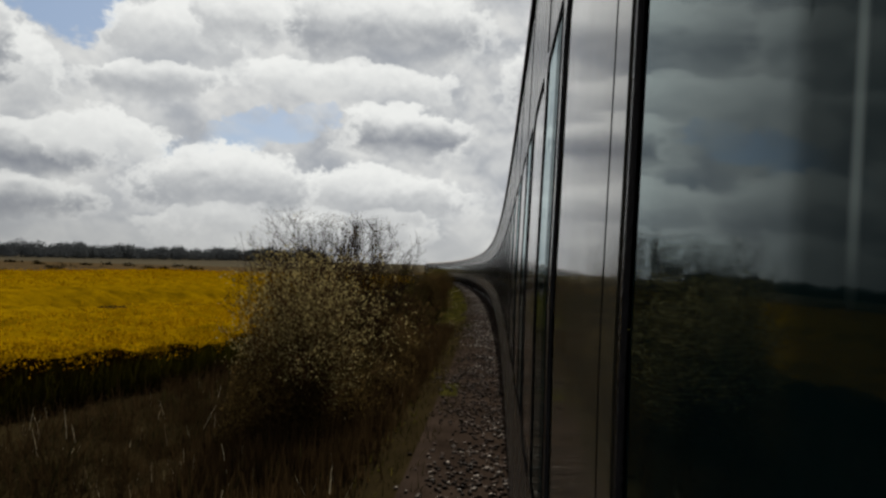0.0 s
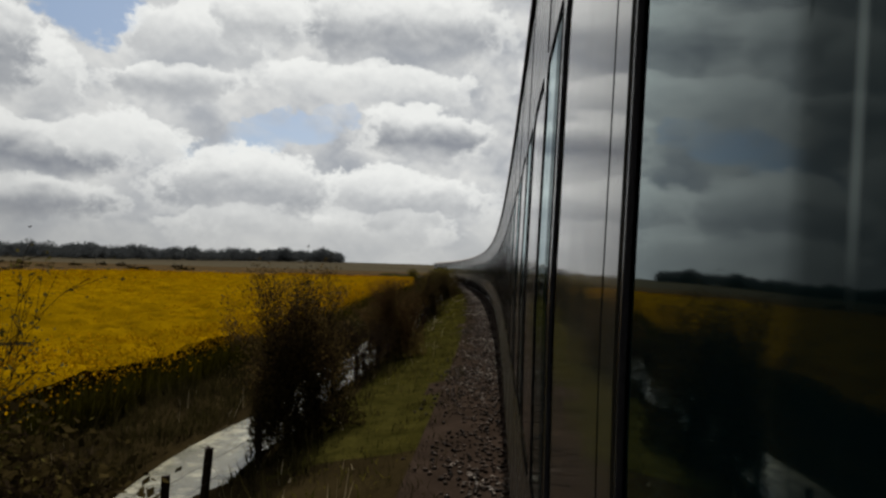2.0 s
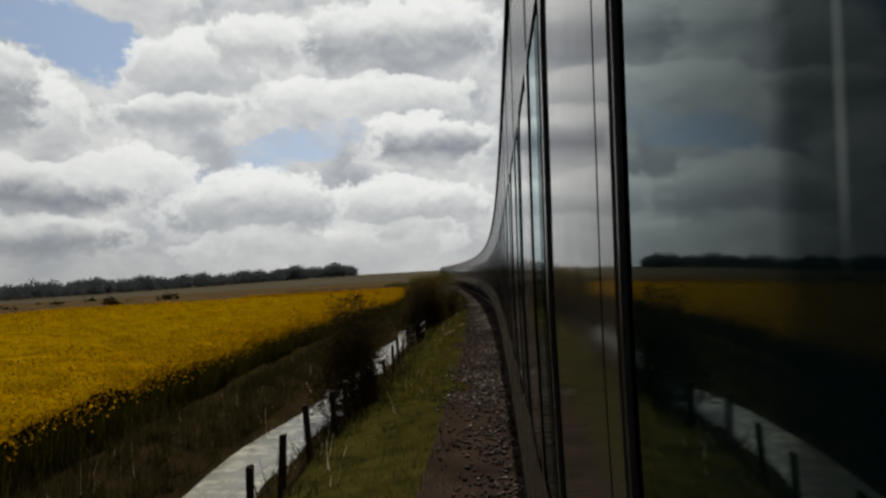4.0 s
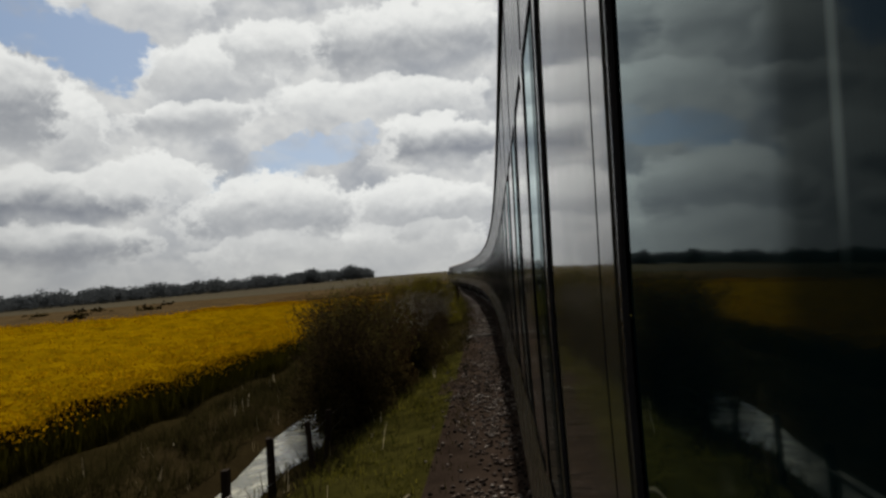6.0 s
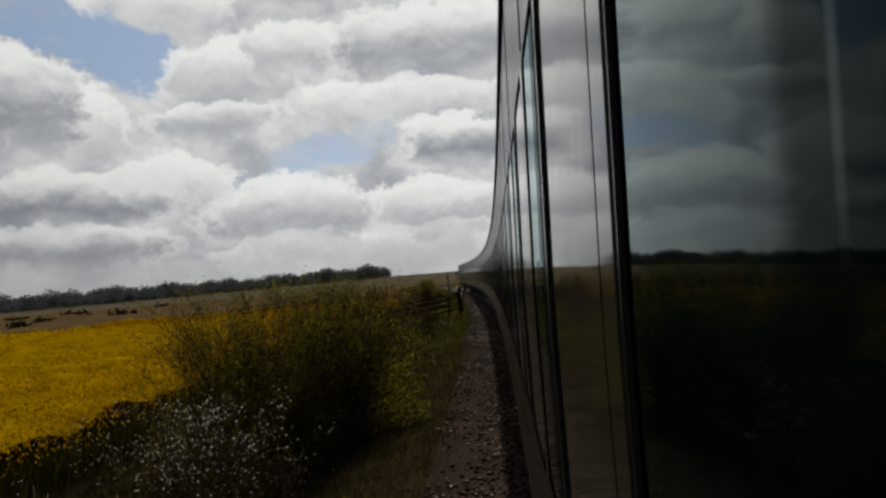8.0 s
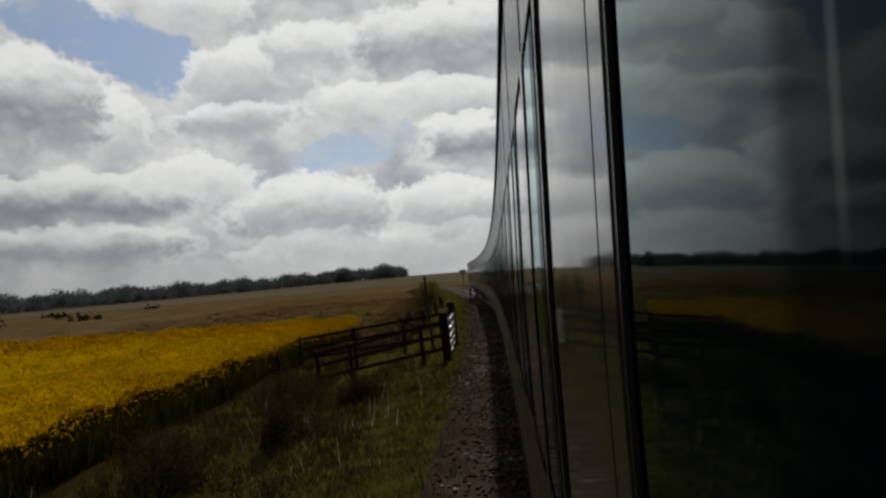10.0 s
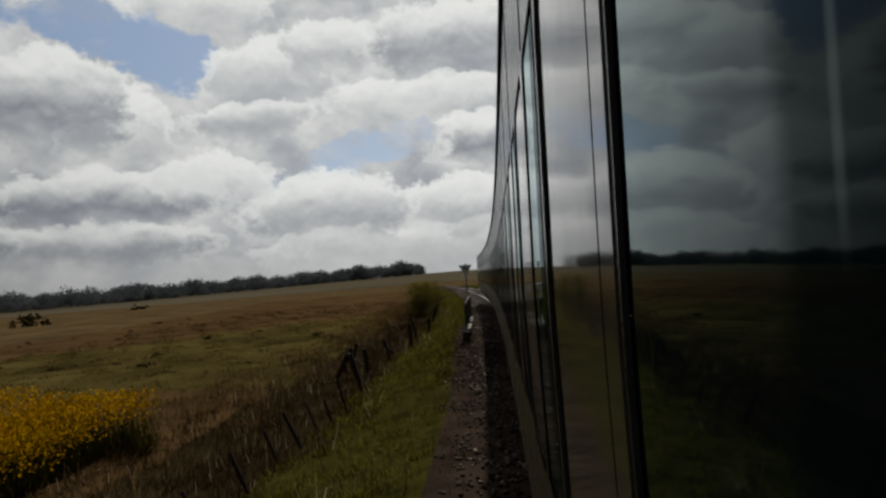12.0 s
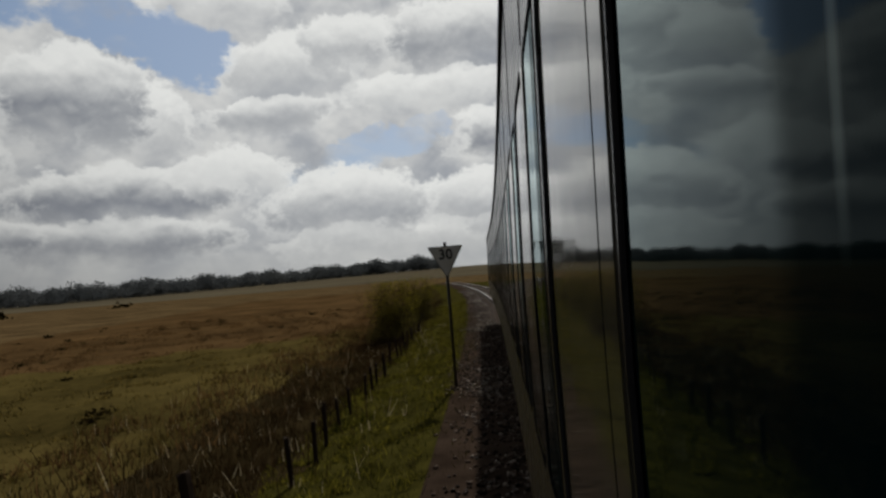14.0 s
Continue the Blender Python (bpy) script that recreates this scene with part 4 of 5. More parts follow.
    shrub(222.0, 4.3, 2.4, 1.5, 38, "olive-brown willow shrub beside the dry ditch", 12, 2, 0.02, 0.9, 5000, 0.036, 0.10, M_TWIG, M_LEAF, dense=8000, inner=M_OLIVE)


make_shrubs()


# ---- distant woods ----
def make_woods():
    g = np.random.default_rng(5)
    line = ((75, 520, 17), (60, 600, 19), (45, 700, 21), (34, 850, 24), (25, 1100, 26), (19, 1400, 34), (16, 1560, 38), (14.4, 1600, 28))
    vs, fs, count = [], [], 0
    leafy = np.array([(1, 0, 0.2), (0, 0.9, 0), (-1, 0, 0.2), (0, -0.9, 0)], float)
    tri = np.array([(0, 1, 2), (0, 2, 3)])
    for _ in range(1800):
        b = 14.4 + (75 - 14.4) * g.random() ** 1.25
        d = np.interp(b, [x[0] for x in line[::-1]], [x[1] for x in line[::-1]]) + g.uniform(0, 160)
        top = np.interp(b, [x[0] for x in line[::-1]], [x[2] for x in line[::-1]]) * (0.86 + 0.10 * math.sin(b * 1.7) + 0.07 * math.sin(b * 4.3 + 1))
        h = top * (g.uniform(0.80, 1.05) if g.random() < 0.6 else g.uniform(0.35, 0.75))
        x, y = -d * math.sin(radians(b)), 80 + d * math.cos(radians(b))
        z = float(far_height(x, y))
        w = top * g.uniform(0.28, 0.5)
        n = 90
        c = g.normal(size=(n, 3))
        c /= np.linalg.norm(c, axis=1)[:, None]
        c *= g.uniform(0.3, 1.0, n)[:, None] * np.array([w, w, h * 0.45])
        c += np.array([x, y, z + h * 0.48])
        r = top * g.uniform(0.028, 0.06, (n, 1, 1)) * g.uniform(0.6, 1.3, (n, 4, 1))
        q, _ = np.linalg.qr(g.normal(size=(n, 3, 3)))
        v = np.einsum("kj,nij->nki", leafy, q) * r + c[:, None, :]
        f = tri[None] + 4 * np.arange(n)[:, None, None] + count
        vs.append(v.reshape(-1, 3))
        fs.append(f.reshape(-1, 3))
        count += 4 * n
        t = np.array([(-0.2, 0, 0), (0.2, 0, 0), (0, 0.3, 0), (0, 0, h * 0.6)]) + np.array([x, y, z])
        vs.append(t)
        fs.append(np.array([(0, 1, 3), (1, 2, 3), (2, 0, 3)]) + count)
        count += 4
    stuff("distant_woods", np.concatenate(vs), np.concatenate(fs), M_WOODS_HAZED, "dark line of bare woodland on the horizon", "woods")


make_woods()


def make_scrub():
    """Low bushes and rush tussocks dotted over the marsh."""
    g = np.random.default_rng(9)
    vs, fs, count = [], [], 0
    leafy = np.array([(1, 0, -0.3), (-0.5, 0.87, -0.3), (-0.5, -0.87, -0.3), (0, 0, 1.1)], float)
    tri = np.array([(0, 1, 2), (0, 1, 3), (1, 2, 3), (2, 0, 3)])
    for k in range(180):
        if k < 90:
            s, l = g.uniform(168, 250), g.uniform(8, 40)
            r = g.uniform(0.12, 0.3)
        else:
            s, l = g.uniform(60, 420), g.uniform(70, 330)
            r = g.uniform(0.5, 2.6)
        if s < FIELD_END + 0.1 * l + 2 and l < FIELD_FAR:
            continue
        x, y, _ = W(s, l)
        z = float(ground_height(s, l)) if l < 130 and s < 330 else float(far_height(x, y))
        n = 36
        c = g.normal(size=(n, 3)) * np.array([r, r, r * 0.45]) * 0.55
        c[:, 2] = np.abs(c[:, 2])
        q, _ = np.linalg.qr(g.normal(size=(n, 3, 3)))
        v = np.einsum("kj,nij->nki", leafy, q) * (r * g.uniform(0.12, 0.3, (n, 1, 1))) + (c + np.array([x, y, z]))[:, None, :]
        vs.append(v.reshape(-1, 3))
        fs.append((tri[None] + 4 * np.arange(n)[:, None, None] + count).reshape(-1, 3))
        count += 4 * n
    stuff("marsh_scrub", np.concatenate(vs), np.concatenate(fs), M_LEAF_DARK, "dark low bushes and tussocks dotted over the marsh", "scrub")


make_scrub()


# ---- fences, gate, sign ----
def post_mesh(name, height, width, rough=0.012, seed=0):
    g = random.Random(seed)
    bm = bmesh.new()
    box(bm, (-width / 2, -width / 2, -0.3), (width / 2, width / 2, height), width * 0.12)
    for v in bm.verts:
        v.co.x += g.uniform(-rough, rough)
        v.co.y += g.uniform(-rough, rough)
        if v.co.z > height * 0.8:
            v.co.z += g.uniform(-rough, rough) * 2
    return finish(bm, name, M_WOOD)


STUBS = [post_mesh("fence_post", h, w, 0.012, k) for k, (h, w) in enumerate(((1.05, 0.075), (0.95, 0.07), (1.12, 0.08), (0.85, 0.065)))]


def stub(s, l, lean_s=0.0, lean_l=0.0, size=0, tall=1.0, wide=1.0, label="weathered grey wooden fence post", group="lineside fence posts"):
    ob = new("fence_post", STUBS[size % 4])
    ob.matrix_basis = arc_pose(s, l, float(ground_height(s, l))) @ pose(0, 0, 0, -lean_s, -lean_l, 0) @ Matrix.Diagonal((wide, wide, tall, 1))
    return tagged(ob, label, "fence post", group)


def fence_l(s):
    return float(np.interp(s, [30, 36, 41, 50, 66, 80, 90], [3.6, 3.55, 3.15, 3.0, 3.1, 3.15, 2.95]))


# distance along the line, to its left, lean ahead and to the left in degrees, size
POSTS = ((158.6, 3.7, 4, 16, 1), (160.1, 3.7, 3, 15, 3), (161.5, 3.62, 0, 14, 1), (162.9, 3.65, 2, 16, 0), (164.2, 3.65, 0, 13, 1), (164.9, 3.5, 3, 11, 3), (166.3, 3.5, 0, 9, 1),
         (169.0, 3.6, 0, 14, 2), (170.8, 3.7, 0, 4, 0), (173.2, 5.2, 0, -28, 2), (176.6, 5.65, 0, -25, 2), (178.4, 5.6, 0, -18, 0), (175.6, 3.65, -3, 14, 1),
         (178.6, 3.8, -10, 40, 3), (179.9, 3.3, 0, 4, 0), (182.4, 3.3, 2, 8, 1))


def make_posts():
    g = random.Random(3)
    s = 30.0
    while s < 90:
        stub(s, fence_l(s) + g.uniform(-0.08, 0.08), g.uniform(-4, 4), g.uniform(-5, 5), g.randrange(4), g.uniform(0.68, 0.85), 1.1)
        s += g.uniform(1.15, 1.75)
    leaning = "leaning broken fence post in rough grass"
    for s, l, a, b, k in POSTS:
        stub(s, l, a, b * (1.5 if s < 167 else 1.0), k, 0.74 if s < 167 else 0.92, 0.75 if s < 168 else 1.6, leaning)
    s = 184.4
    while s < 214:
        stub(s, 2.95 + 0.015 * (s - 184) + g.uniform(-0.1, 0.1), g.uniform(-5, 5), g.uniform(-3, 6), g.randrange(4), 0.62, 0.75)
        s += g.uniform(1.0, 1.5)


make_posts()


def make_wire():
    for z in (0.3, 0.55):
        bm = bmesh.new()
        for k in range(30, 89, 2):
            tube(bm, W(k, fence_l(k), float(ground_height(k, fence_l(k))) + z), W(k + 2, fence_l(k + 2), float(ground_height(k + 2, fence_l(k + 2))) + z), 0.004, 4)
        tagged(new("fence_wire", finish(bm, "fence_wire", M_IRON)), "thin rusty wire strung along the ditch fence", "wire", "fence wires")


make_wire()


def rail_fence(name, a, b, tops, label, posts, heights, fall):
    """A timber fence from a to b, each (s, l); rails at heights over the ground, posts at fractions of its length."""
    ob = new(name)
    ob.matrix_basis = arc_pose(*a, float(ground_height(*a)))
    inv = ob.matrix_basis.inverted()
    tagged(ob, label, "fence", "corral fences")

    def at(k, z):
        s, l = a[0] + (b[0] - a[0]) * k, a[1] + (b[1] - a[1]) * k
        return inv @ W(s, l, z - fall * k)
    for z in tops:
        for k0, k1 in zip(posts, posts[1:]):
            bm = bmesh.new()
            p, q = at(k0, z), at(k1, z)
            d = q - p
            box(bm, (-0.02, -d.length / 2, -0.05), (0.02, d.length / 2, 0.05), 0.008)
            bmesh.ops.transform(bm, matrix=Matrix.Translation((p + q) / 2) @ d.to_track_quat("Y", "Z").to_matrix().to_4x4(), verts=bm.verts)
            part("rail", finish(bm, "rail", M_WOOD), ob)
    for k, h in zip(posts, heights):
        s, l = a[0] + (b[0] - a[0]) * k, a[1] + (b[1] - a[1]) * k
        base = float(ground_height(s, l))
        bm = bmesh.new()
        w = 0.125 if h > 1.3 else 0.065
        top = h - fall * k
        box(bm, (-w, -w, base - 0.2), (w, w, top), 0.012)
        bmesh.ops.transform(bm, matrix=inv @ arc_pose(s, l) @ pose(0, 0, 0, 0, -2, 0), verts=bm.verts)
        part("post", finish(bm, "post", M_WOOD), ob)


rail_fence("rail_fence", (146.3, 1.42), (148.5, 5.8), (0.28, 0.68, 1.06), "dark weathered three-rail timber fence running down to the ditch", (0, 0.17, 0.72, 1.0), (1.33, 1.16, 1.16, 1.16), 0.88)
rail_fence("rail_fence", (148.55, 5.9), (149.4, 9.6), (-0.22, 0.17), "dark weathered two-rail timber fence on the marsh edge", (0.35, 0.7, 1.0), (0.28, 0.28, 0.28), 0.12)
rail_fence("rail_fence", (150.7, 1.35), (153.6, 7.6), (0.32, 0.72, 1.1), "dark weathered three-rail timber fence behind the gate", (0, 0.3, 0.62, 1.0), (1.47, 1.2, 1.2, 1.2), 0.75)


def make_gate():
    ob = new("field_gate")
    ob.matrix_basis = arc_pose(146.45, 1.34, 0.0, 0.0)
    tagged(ob, "galvanised steel five-bar field gate beside the line", "gate")
    for k, z in enumerate((0.12, 0.34, 0.56, 0.80, 1.06)):
        bm = bmesh.new()
        tube(bm, (0, 0.05, z), (0, 4.05, z), 0.021, 8)
        part("bar", finish(bm, "bar", M_STEEL, True), ob)
    for y in (0.05, 2.05, 4.05):
        bm = bmesh.new()
        tube(bm, (0, y, 0.08), (0, y, 1.10), 0.024, 8)
        part("upright", finish(bm, "upright", M_STEEL, True), ob)


make_gate()


def make_pole():
    ob = new("timber_pole")
    ob.matrix_basis = arc_pose(149.5, 2.04, float(ground_height(149.5, 2.04))) @ pose(0, 0, 0, 1, -2.5, 0)
    tagged(ob, "tall weathered timber pole with pale cable pipes", "pole")
    bm = bmesh.new()
    tube(bm, (0, 0, -0.3), (0, 0, 2.66), 0.055, 12, 0.045)
    part("shaft", finish(bm, "shaft", M_WOOD, True), ob)
    for x in (-0.05, 0.03):
        bm = bmesh.new()
        tube(bm, (x, -0.070, 0.2), (x, -0.062, 2.3), 0.012, 6)
        part("cable_pipe", finish(bm, "cable_pipe", M_CONCRETE), ob, "pale plastic cable pipe")


make_pole()


def make_bridge():
    """A half-through girder bridge: the girder rises beside the line and carries a handrail."""
    ob = new("bridge_girder")
    ob.matrix_basis = arc_pose(170.0, 0.72, 0.0)
    tagged(ob, "dark riveted iron bridge girder beside the track", "bridge girder")
    bm = bmesh.new()
    box(bm, (-0.02, -2.5, -0.9), (0.02, 3.9, 0.95), 0.004)
    part("web", finish(bm, "web", M_IRON), ob)
    for z in (-0.9, 0.95):
        bm = bmesh.new()
        box(bm, (-0.085, -2.5, z - 0.015), (0.085, 3.9, z + 0.02), 0.006)
        part("flange", finish(bm, "flange", M_UNDER), ob)
    for k in range(7):
        y = -2.4 + k * 1.03
        bm = bmesh.new()
        box(bm, (-0.075, y - 0.01, -0.88), (0.075, y + 0.01, 0.934), 0.003)
        part("stiffener", finish(bm, "stiffener", M_IRON), ob)
    rail = new("bridge_railing")
    rail.matrix_basis = arc_pose(170.2, 0.70, 0.972)
    tagged(rail, "black iron bridge railing with worn bright tube rails", "railing")
    for k in range(6):
        y = -2.0 + k * 1.16
        bm = bmesh.new()
        box(bm, (-0.035, y - 0.035, 0.0), (0.035, y + 0.035, 0.68), 0.006)
        part("post", finish(bm, "post", M_IRON), rail)
    for z in (0.66, 0.36, 0.08):
        bm = bmesh.new()
        tube(bm, (0, -2.1, z), (0, 3.9, z), 0.017, 8)
        part("rail", finish(bm, "rail", M_WORN, True), rail, "worn pale tube rail")


make_bridge()


def make_slabs():
    for s, l, w, d in ((168.7, 0.645, 0.05, 0.85), (170.9, 0.645, 0.045, 0.22), (172.1, 0.64, 0.05, 0.36)):
        bm = bmesh.new()
        box(bm, (-w, -d, 0), (w, d, 0.06), 0.012)
        ob = new("concrete_slab", finish(bm, "concrete_slab", M_CONCRETE))
        ob.matrix_basis = arc_pose(s, l, 0.972, 0.6 * math.sin(s))
        tagged(ob, "pale concrete coping slab on the bridge girder", "concrete slab", "coping slabs")
    for name, p, q in (("white_pipe", (101.85, 0.98), (101.8, -0.1)), ("white_pipe", (101.7, 0.80), (100.5, 0.92))):
        bm = bmesh.new()
        tube(bm, W(*p, 0.05), W(*q, 0.05), 0.03, 8)
        tagged(new(name, finish(bm, name, M_CONCRETE, True)), "dull white pipe lying on the ballast", "pipe", "white pipes")
    for p, q in (((78.4, 1.75), (79.5, 1.45)), ((82.2, 1.3), (82.7, 1.1))):
        bm = bmesh.new()
        tube(bm, W(*p, 0.0), W(*q, 0.06), 0.03, 6, 0.02)
        tagged(new("fallen_branch", finish(bm, "fallen_branch", M_STRAW)), "dry fallen branch lying on the verge", "branch", "fallen branches")


make_slabs()


def make_ditch_rail():
    base = float(ground_height(80.5, 2.9))
    ob = new("timber_rail")
    ob.matrix_basis = arc_pose(80.2, 2.9, base)
    tagged(ob, "low post and rail barrier above the ditch", "railing")
    for y in (-0.5, 0.35, 1.2, 2.0):
        bm = bmesh.new()
        box(bm, (-0.035, y - 0.035, -0.4), (0.035, y + 0.035, 0.84 + 0.05 * math.sin(y * 9)), 0.01)
        part("post", finish(bm, "post", M_WOOD), ob)
    for z in (0.80, 0.50):
        bm = bmesh.new()
        box(bm, (0.035, -0.1, z - 0.03), (0.06, 2.05, z + 0.03), 0.008)
        part("rail", finish(bm, "rail", M_CONCRETE), ob, "pale weathered rail")


make_ditch_rail()


def make_sign():
    ob = new("speed_sign")
    ob.matrix_basis = arc_pose(189.8, 0.92, float(ground_height(189.8, 0.92)))
    tagged(ob, "white triangular speed sign reading 30 on a slim dark post", "speed sign")
    bm = bmesh.new()
    tube(bm, (0, 0.04, -0.3), (0, 0.04, 2.95), 0.032, 10)
    part("post", finish(bm, "post", M_IRON, True), ob)

    def plate(w, h, top, y0, y1, r):
        bm = bmesh.new()
        corners = [Vector((-w / 2, 0, top)), Vector((w / 2, 0, top)), Vector((0, 0, top - h))]
        ring = []
        for k in range(3):
            c, a, b = corners[k], corners[k - 1], corners[(k + 1) % 3]
            da, db = (a - c).normalized() * r, (b - c).normalized() * r
            ring += [c + da, c + (da + db) * 0.22, c + db]
        front = [bm.verts.new((p.x, y0, p.z)) for p in ring]
        back = [bm.verts.new((p.x, y1, p.z)) for p in ring]
        bm.faces.new(front)
        bm.faces.new(back[::-1])
        for k in range(len(ring)):
            bm.faces.new((front[k - 1], front[k], back[k], back[k - 1]))
        return bm
    board = part("board", finish(plate(0.74, 0.66, 2.88, -0.012, 0.006, 0.05), "board", M_BLACK), ob, "black-edged plate")
    part("face", finish(plate(0.70, 0.62, 2.868, -0.017, -0.0125, 0.045), "face", M_WHITE), board, "white face")
    cu = bpy.data.curves.new("number", "FONT")
    cu.body, cu.size, cu.align_x, cu.extrude, cu.offset = "30", 0.29, "CENTER", 0.002, 0.006
    tmp = new("number", cu)
    me = bpy.data.meshes.new_from_object(tmp.evaluated_get(bpy.context.evaluated_depsgraph_get()))
    bpy.data.objects.remove(tmp)
    me.materials.clear()
    me.materials.append(M_BLACK)
    part("number", me, board, "black numerals 30", pose(0, -0.020, 2.615, 90, 0, 0))
    bm = bmesh.new()
    box(bm, (-0.03, -0.005, 2.86), (0.03, 0.05, 2.96), 0.008)
    part("bracket", finish(bm, "bracket", M_IRON), ob)


make_sign()


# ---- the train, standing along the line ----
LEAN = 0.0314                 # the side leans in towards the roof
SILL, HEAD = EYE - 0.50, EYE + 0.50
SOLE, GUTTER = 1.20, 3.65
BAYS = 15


def side_l(z):
    """The side: straight above the eye, rounding to plumb below it."""
    u = z - EYE
    if u > 0:
        return -(SIDE + LEAN * u)
    b = min(-u, 0.13)
    return -(SIDE - LEAN * b + LEAN / 0.26 * b * b)


def rounded(s0, s1, z0, z1, r, n=5, cuts=12):
    pts = []
    for cs, cz, a0 in ((s1 - r, z1 - r, 0), (s0 + r, z1 - r, 90), (s0 + r, z0 + r, 180), (s1 - r, z0 + r, 270)):
        for k in range(n + 1):
            a = radians(a0 + 90 * k / n)
            pts.append((cs + r * math.cos(a), cz + r * math.sin(a)))
        if a0 in (90, 270):
            s, (za, zb) = pts[-1][0], ((z1 - r, z0 + r) if a0 == 90 else (z0 + r, z1 - r))
            pts += [(s, za + (zb - za) * k / cuts) for k in range(1, cuts)]
    return pts


def pane_mesh(name, s0, s1, z0, z1, out, r, material):
    """A rounded pane that follows the curve of the side, with its thickness."""
    bm = bmesh.new()
    levels = [z0 + r - r * math.cos(radians(18 * k)) for k in range(6)] + [z0 + r + (z1 - z0 - 2 * r) * k / 24 for k in range(1, 24)] + [z1 - r + r * math.sin(radians(18 * k)) for k in range(6)]

    def rows(o):
        made = []
        for z in levels:
            d = max(z0 + r - z, z - (z1 - r), 0)
            inset = r - math.sqrt(max(r * r - d * d, 0))
            made.append([bm.verts.new(W(s, side_l(z) + o, z)) for s in (s0 + inset, s1 - inset)])
        return made
    front = rows(out)
    for a, b in zip(front, front[1:]):
        bm.faces.new((a[0], b[0], b[1], a[1])).smooth = True
    rim, back = rows(out), rows(out - 0.006)
    for k in range(len(levels) - 1):
        for j in (0, 1):
            bm.faces.new((rim[k][j], rim[k + 1][j], back[k + 1][j], back[k][j]))
        bm.faces.new((back[k][0], back[k + 1][0], back[k + 1][1], back[k][1]))
    me = bpy.data.meshes.new(name)
    bm.to_mesh(me)
    bm.free()
    me.materials.append(material)
    return me


def seal_mesh(name, s0, s1, z0, z1, left, right, level, out, r):
    bm = bmesh.new()
    inner = rounded(s0, s1, z0, z1, r)
    outer = rounded(s0 - left, s1 + right, z0 - level, z1 + level, r + 0.02)
    vi = [bm.verts.new(W(s, side_l(z) + out * 0.4, z)) for s, z in inner]
    mid = [((a[0] * 0.5 + b[0] * 0.5), (a[1] * 0.5 + b[1] * 0.5)) for a, b in zip(inner, outer)]
    vm = [bm.verts.new(W(s, side_l(z) + out, z)) for s, z in mid]
    vo = [bm.verts.new(W(s, side_l(z) - 0.002, z)) for s, z in outer]
    for k in range(len(inner)):
        bm.faces.new((vi[k - 1], vi[k], vm[k], vm[k - 1]))
        bm.faces.new((vm[k - 1], vm[k], vo[k], vo[k - 1]))
    return finish(bm, name, M_RUBBER, True)


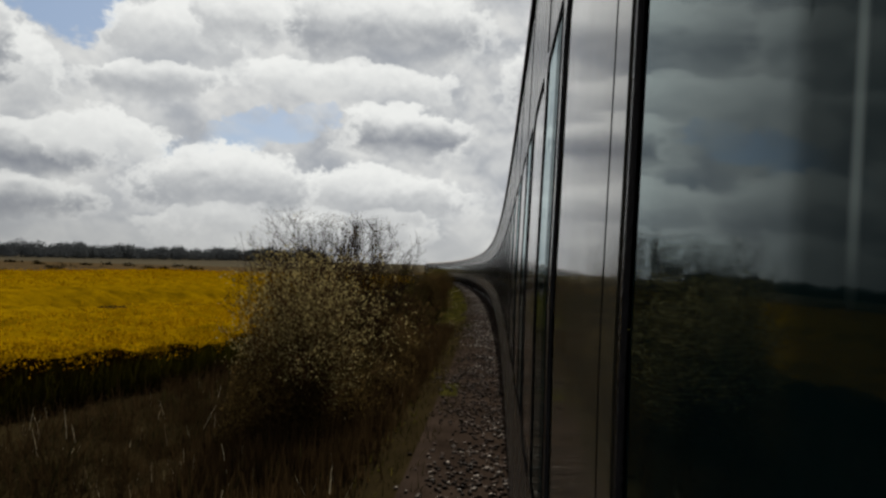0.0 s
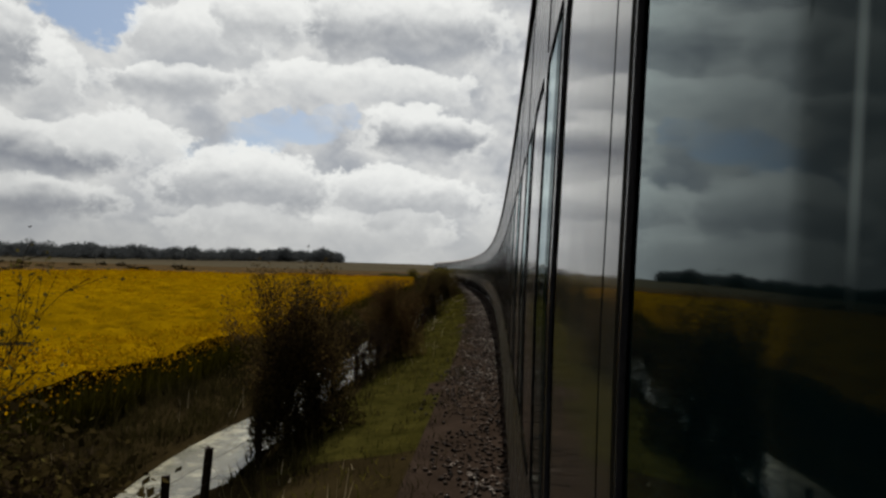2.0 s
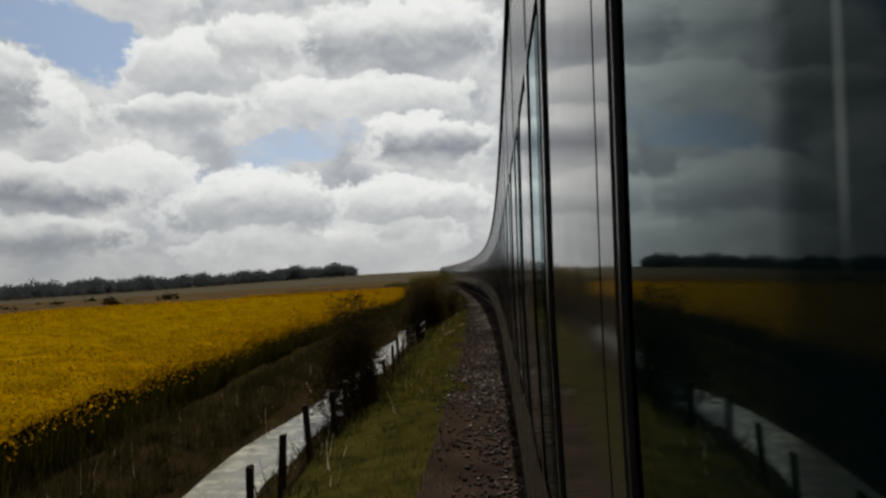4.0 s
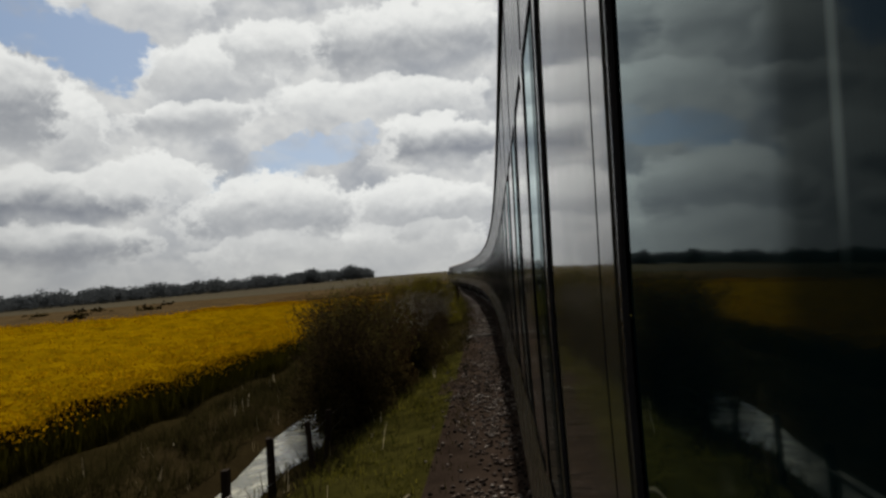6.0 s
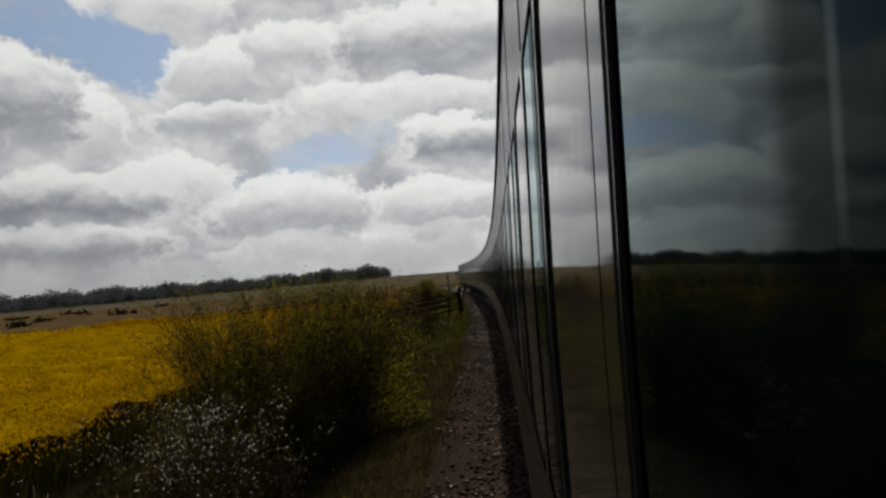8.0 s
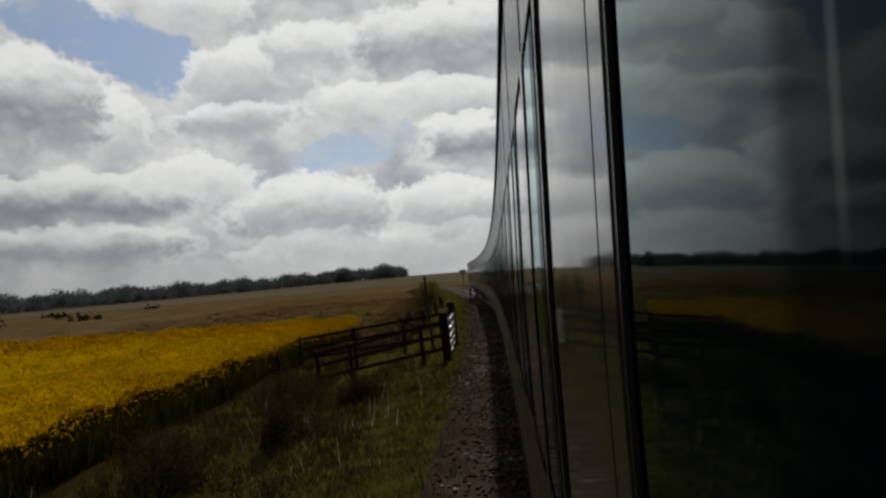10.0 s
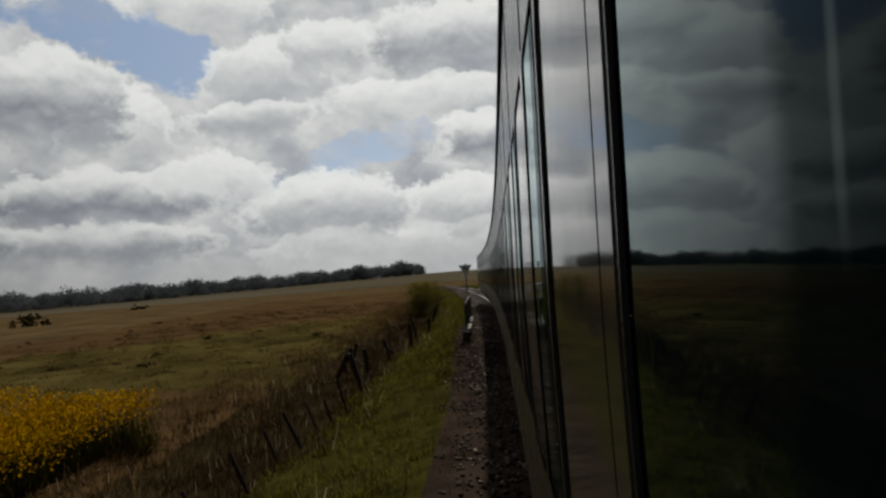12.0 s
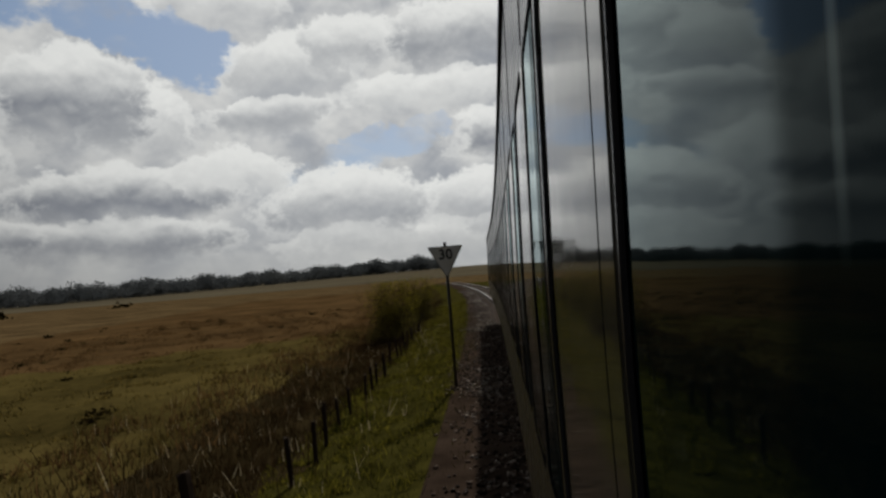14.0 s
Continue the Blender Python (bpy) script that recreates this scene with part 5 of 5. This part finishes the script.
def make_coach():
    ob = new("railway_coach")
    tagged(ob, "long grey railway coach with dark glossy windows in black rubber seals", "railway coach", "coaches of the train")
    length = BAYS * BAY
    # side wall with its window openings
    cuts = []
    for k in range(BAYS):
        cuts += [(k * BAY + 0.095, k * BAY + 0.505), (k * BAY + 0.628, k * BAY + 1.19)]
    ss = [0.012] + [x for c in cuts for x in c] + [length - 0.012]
    ss = sorted(set(max(x, 0.012) for x in ss))
    zz = [SOLE, SOLE + 0.04, SILL, EYE - 0.13, EYE - 0.06, EYE, HEAD, 3.3, GUTTER]
    bm = bmesh.new()
    grid = [[(bm.verts.new(W(s, side_l(z), z)), bm.verts.new(W(s, side_l(z) - 0.05, z))) for z in zz] for s in ss]
    for i in range(len(ss) - 1):
        hole = any(a - 1e-6 <= ss[i] and ss[i + 1] <= b + 1e-6 for a, b in cuts)
        for j in range(len(zz) - 1):
            if hole and SILL <= zz[j] < HEAD:
                continue
            a, b, c, d = grid[i][j], grid[i + 1][j], grid[i + 1][j + 1], grid[i][j + 1]
            bm.faces.new((a[0], b[0], c[0], d[0]))
            bm.faces.new((a[1], d[1], c[1], b[1]))
    part("side_wall", finish(bm, "side_wall", M_PAINT), ob)
    # roof, far side and floor as one shell
    prof = [(side_l(GUTTER) + 0.012, GUTTER - 0.03), (side_l(GUTTER) + 0.012, GUTTER), (side_l(GUTTER) - 0.05, GUTTER + 0.08), (-0.35, 3.86), (-0.7, 4.0), (-1.1, 4.07), (-1.5, 4.09), (-1.9, 4.07),
            (-2.3, 4.0), (-2.65, 3.86), (-2.85, GUTTER + 0.05), (-2.88, 3.4), (-2.88, SOLE)]
    bm = bmesh.new()
    sl = [0.012 + (length - 0.024) * k / 15 for k in range(16)]
    rows = [[bm.verts.new(W(s, l, z)) for l, z in prof] for s in sl]
    for a, b in zip(rows, rows[1:]):
        for j in range(len(prof) - 1):
            bm.faces.new((a[j], b[j], b[j + 1], a[j + 1]))
    part("roof", finish(bm, "roof", M_ROOF, True), ob, "dull brown-grey roof and far side")
    for a in (0.012, length - 0.012):
        bm = bmesh.new()
        bm.faces.new([bm.verts.new(W(a, l, z)) for l, z in prof[1:]] + [bm.verts.new(W(a, side_l(z) - 0.02, z)) for z in (SOLE, GUTTER - 0.05)])
        part("end_wall", finish(bm, "end_wall", M_ROOF), ob)
    bm = bmesh.new()
    rows = [[bm.verts.new(W(s, l, z)) for l, z in ((-0.16, SOLE - 0.22), (-0.16, SOLE + 0.01), (-2.8, SOLE + 0.01), (-2.8, SOLE - 0.22))] for s in sl]
    for a, b in zip(rows, rows[1:]):
        for j in range(4):
            bm.faces.new((a[j - 1], b[j - 1], b[j], a[j]))
    part("underframe", finish(bm, "underframe", M_UNDER), ob, "grimy black underframe")
    for k, (a, b) in enumerate(((6.2, 8.0), (8.6, 9.8), (10.3, 12.6))):
        bm = bmesh.new()
        box(bm, (-1.1, -(b - a) / 2, 0.55), (1.18, (b - a) / 2, SOLE - 0.2), 0.04)
        part("equipment_box", finish(bm, "equipment_box", M_UNDER), ob, "", arc_pose((a + b) / 2, -1.5))
    for s in (3.0, length - 3.0):
        m = arc_pose(s, -1.5)
        bm = bmesh.new()
        for x in (-0.95, 0.95):
            box(bm, (x - 0.07, -1.7, 0.55), (x + 0.07, 1.7, 0.78), 0.03)
        box(bm, (-1.0, -0.25, 0.5), (1.0, 0.25, 1.1), 0.03)
        bogie = part("bogie", finish(bm, "bogie", M_UNDER), ob, "", m)
        for y in (-1.2, 1.2):
            for x in (-0.72, 0.72):
                bm = bmesh.new()
                tube(bm, (x - 0.06, y, 0.58), (x + 0.06, y, 0.58), 0.42, 24)
                tube(bm, (x - 0.11, y, 0.58), (x + 0.11, y, 0.58), 0.12, 12)
                part("wheel", finish(bm, "wheel", M_UNDER, False), bogie)
    bm = bmesh.new()
    rows = [[bm.verts.new(W(s, side_l(z) + o, z)) for o, z in ((0.0, GUTTER - 0.16), (0.016, GUTTER - 0.155), (0.016, GUTTER - 0.13), (0.0, GUTTER - 0.125))] for s in sl]
    for a, b in zip(rows, rows[1:]):
        for j in range(3):
            bm.faces.new((a[j], b[j], b[j + 1], a[j + 1]))
    part("rain_strip", finish(bm, "rain_strip", M_RUBBER), ob, "black rain strip above the windows")
    bm = bmesh.new()
    f = [bm.verts.new(W(s, side_l(z) + 0.0025, z)) for s, z in ((0.555, HEAD + 0.05), (0.561, HEAD + 0.05), (0.561, GUTTER - 0.17), (0.555, GUTTER - 0.17))]
    g = [bm.verts.new(W(s, side_l(z) - 0.002, z)) for s, z in ((0.552, HEAD + 0.05), (0.564, HEAD + 0.05), (0.564, GUTTER - 0.17), (0.552, GUTTER - 0.17))]
    bm.faces.new(f)
    for j in range(4):
        bm.faces.new((f[j - 1], f[j], g[j], g[j - 1]))
    seam = finish(bm, "panel_seam", M_RUBBER)
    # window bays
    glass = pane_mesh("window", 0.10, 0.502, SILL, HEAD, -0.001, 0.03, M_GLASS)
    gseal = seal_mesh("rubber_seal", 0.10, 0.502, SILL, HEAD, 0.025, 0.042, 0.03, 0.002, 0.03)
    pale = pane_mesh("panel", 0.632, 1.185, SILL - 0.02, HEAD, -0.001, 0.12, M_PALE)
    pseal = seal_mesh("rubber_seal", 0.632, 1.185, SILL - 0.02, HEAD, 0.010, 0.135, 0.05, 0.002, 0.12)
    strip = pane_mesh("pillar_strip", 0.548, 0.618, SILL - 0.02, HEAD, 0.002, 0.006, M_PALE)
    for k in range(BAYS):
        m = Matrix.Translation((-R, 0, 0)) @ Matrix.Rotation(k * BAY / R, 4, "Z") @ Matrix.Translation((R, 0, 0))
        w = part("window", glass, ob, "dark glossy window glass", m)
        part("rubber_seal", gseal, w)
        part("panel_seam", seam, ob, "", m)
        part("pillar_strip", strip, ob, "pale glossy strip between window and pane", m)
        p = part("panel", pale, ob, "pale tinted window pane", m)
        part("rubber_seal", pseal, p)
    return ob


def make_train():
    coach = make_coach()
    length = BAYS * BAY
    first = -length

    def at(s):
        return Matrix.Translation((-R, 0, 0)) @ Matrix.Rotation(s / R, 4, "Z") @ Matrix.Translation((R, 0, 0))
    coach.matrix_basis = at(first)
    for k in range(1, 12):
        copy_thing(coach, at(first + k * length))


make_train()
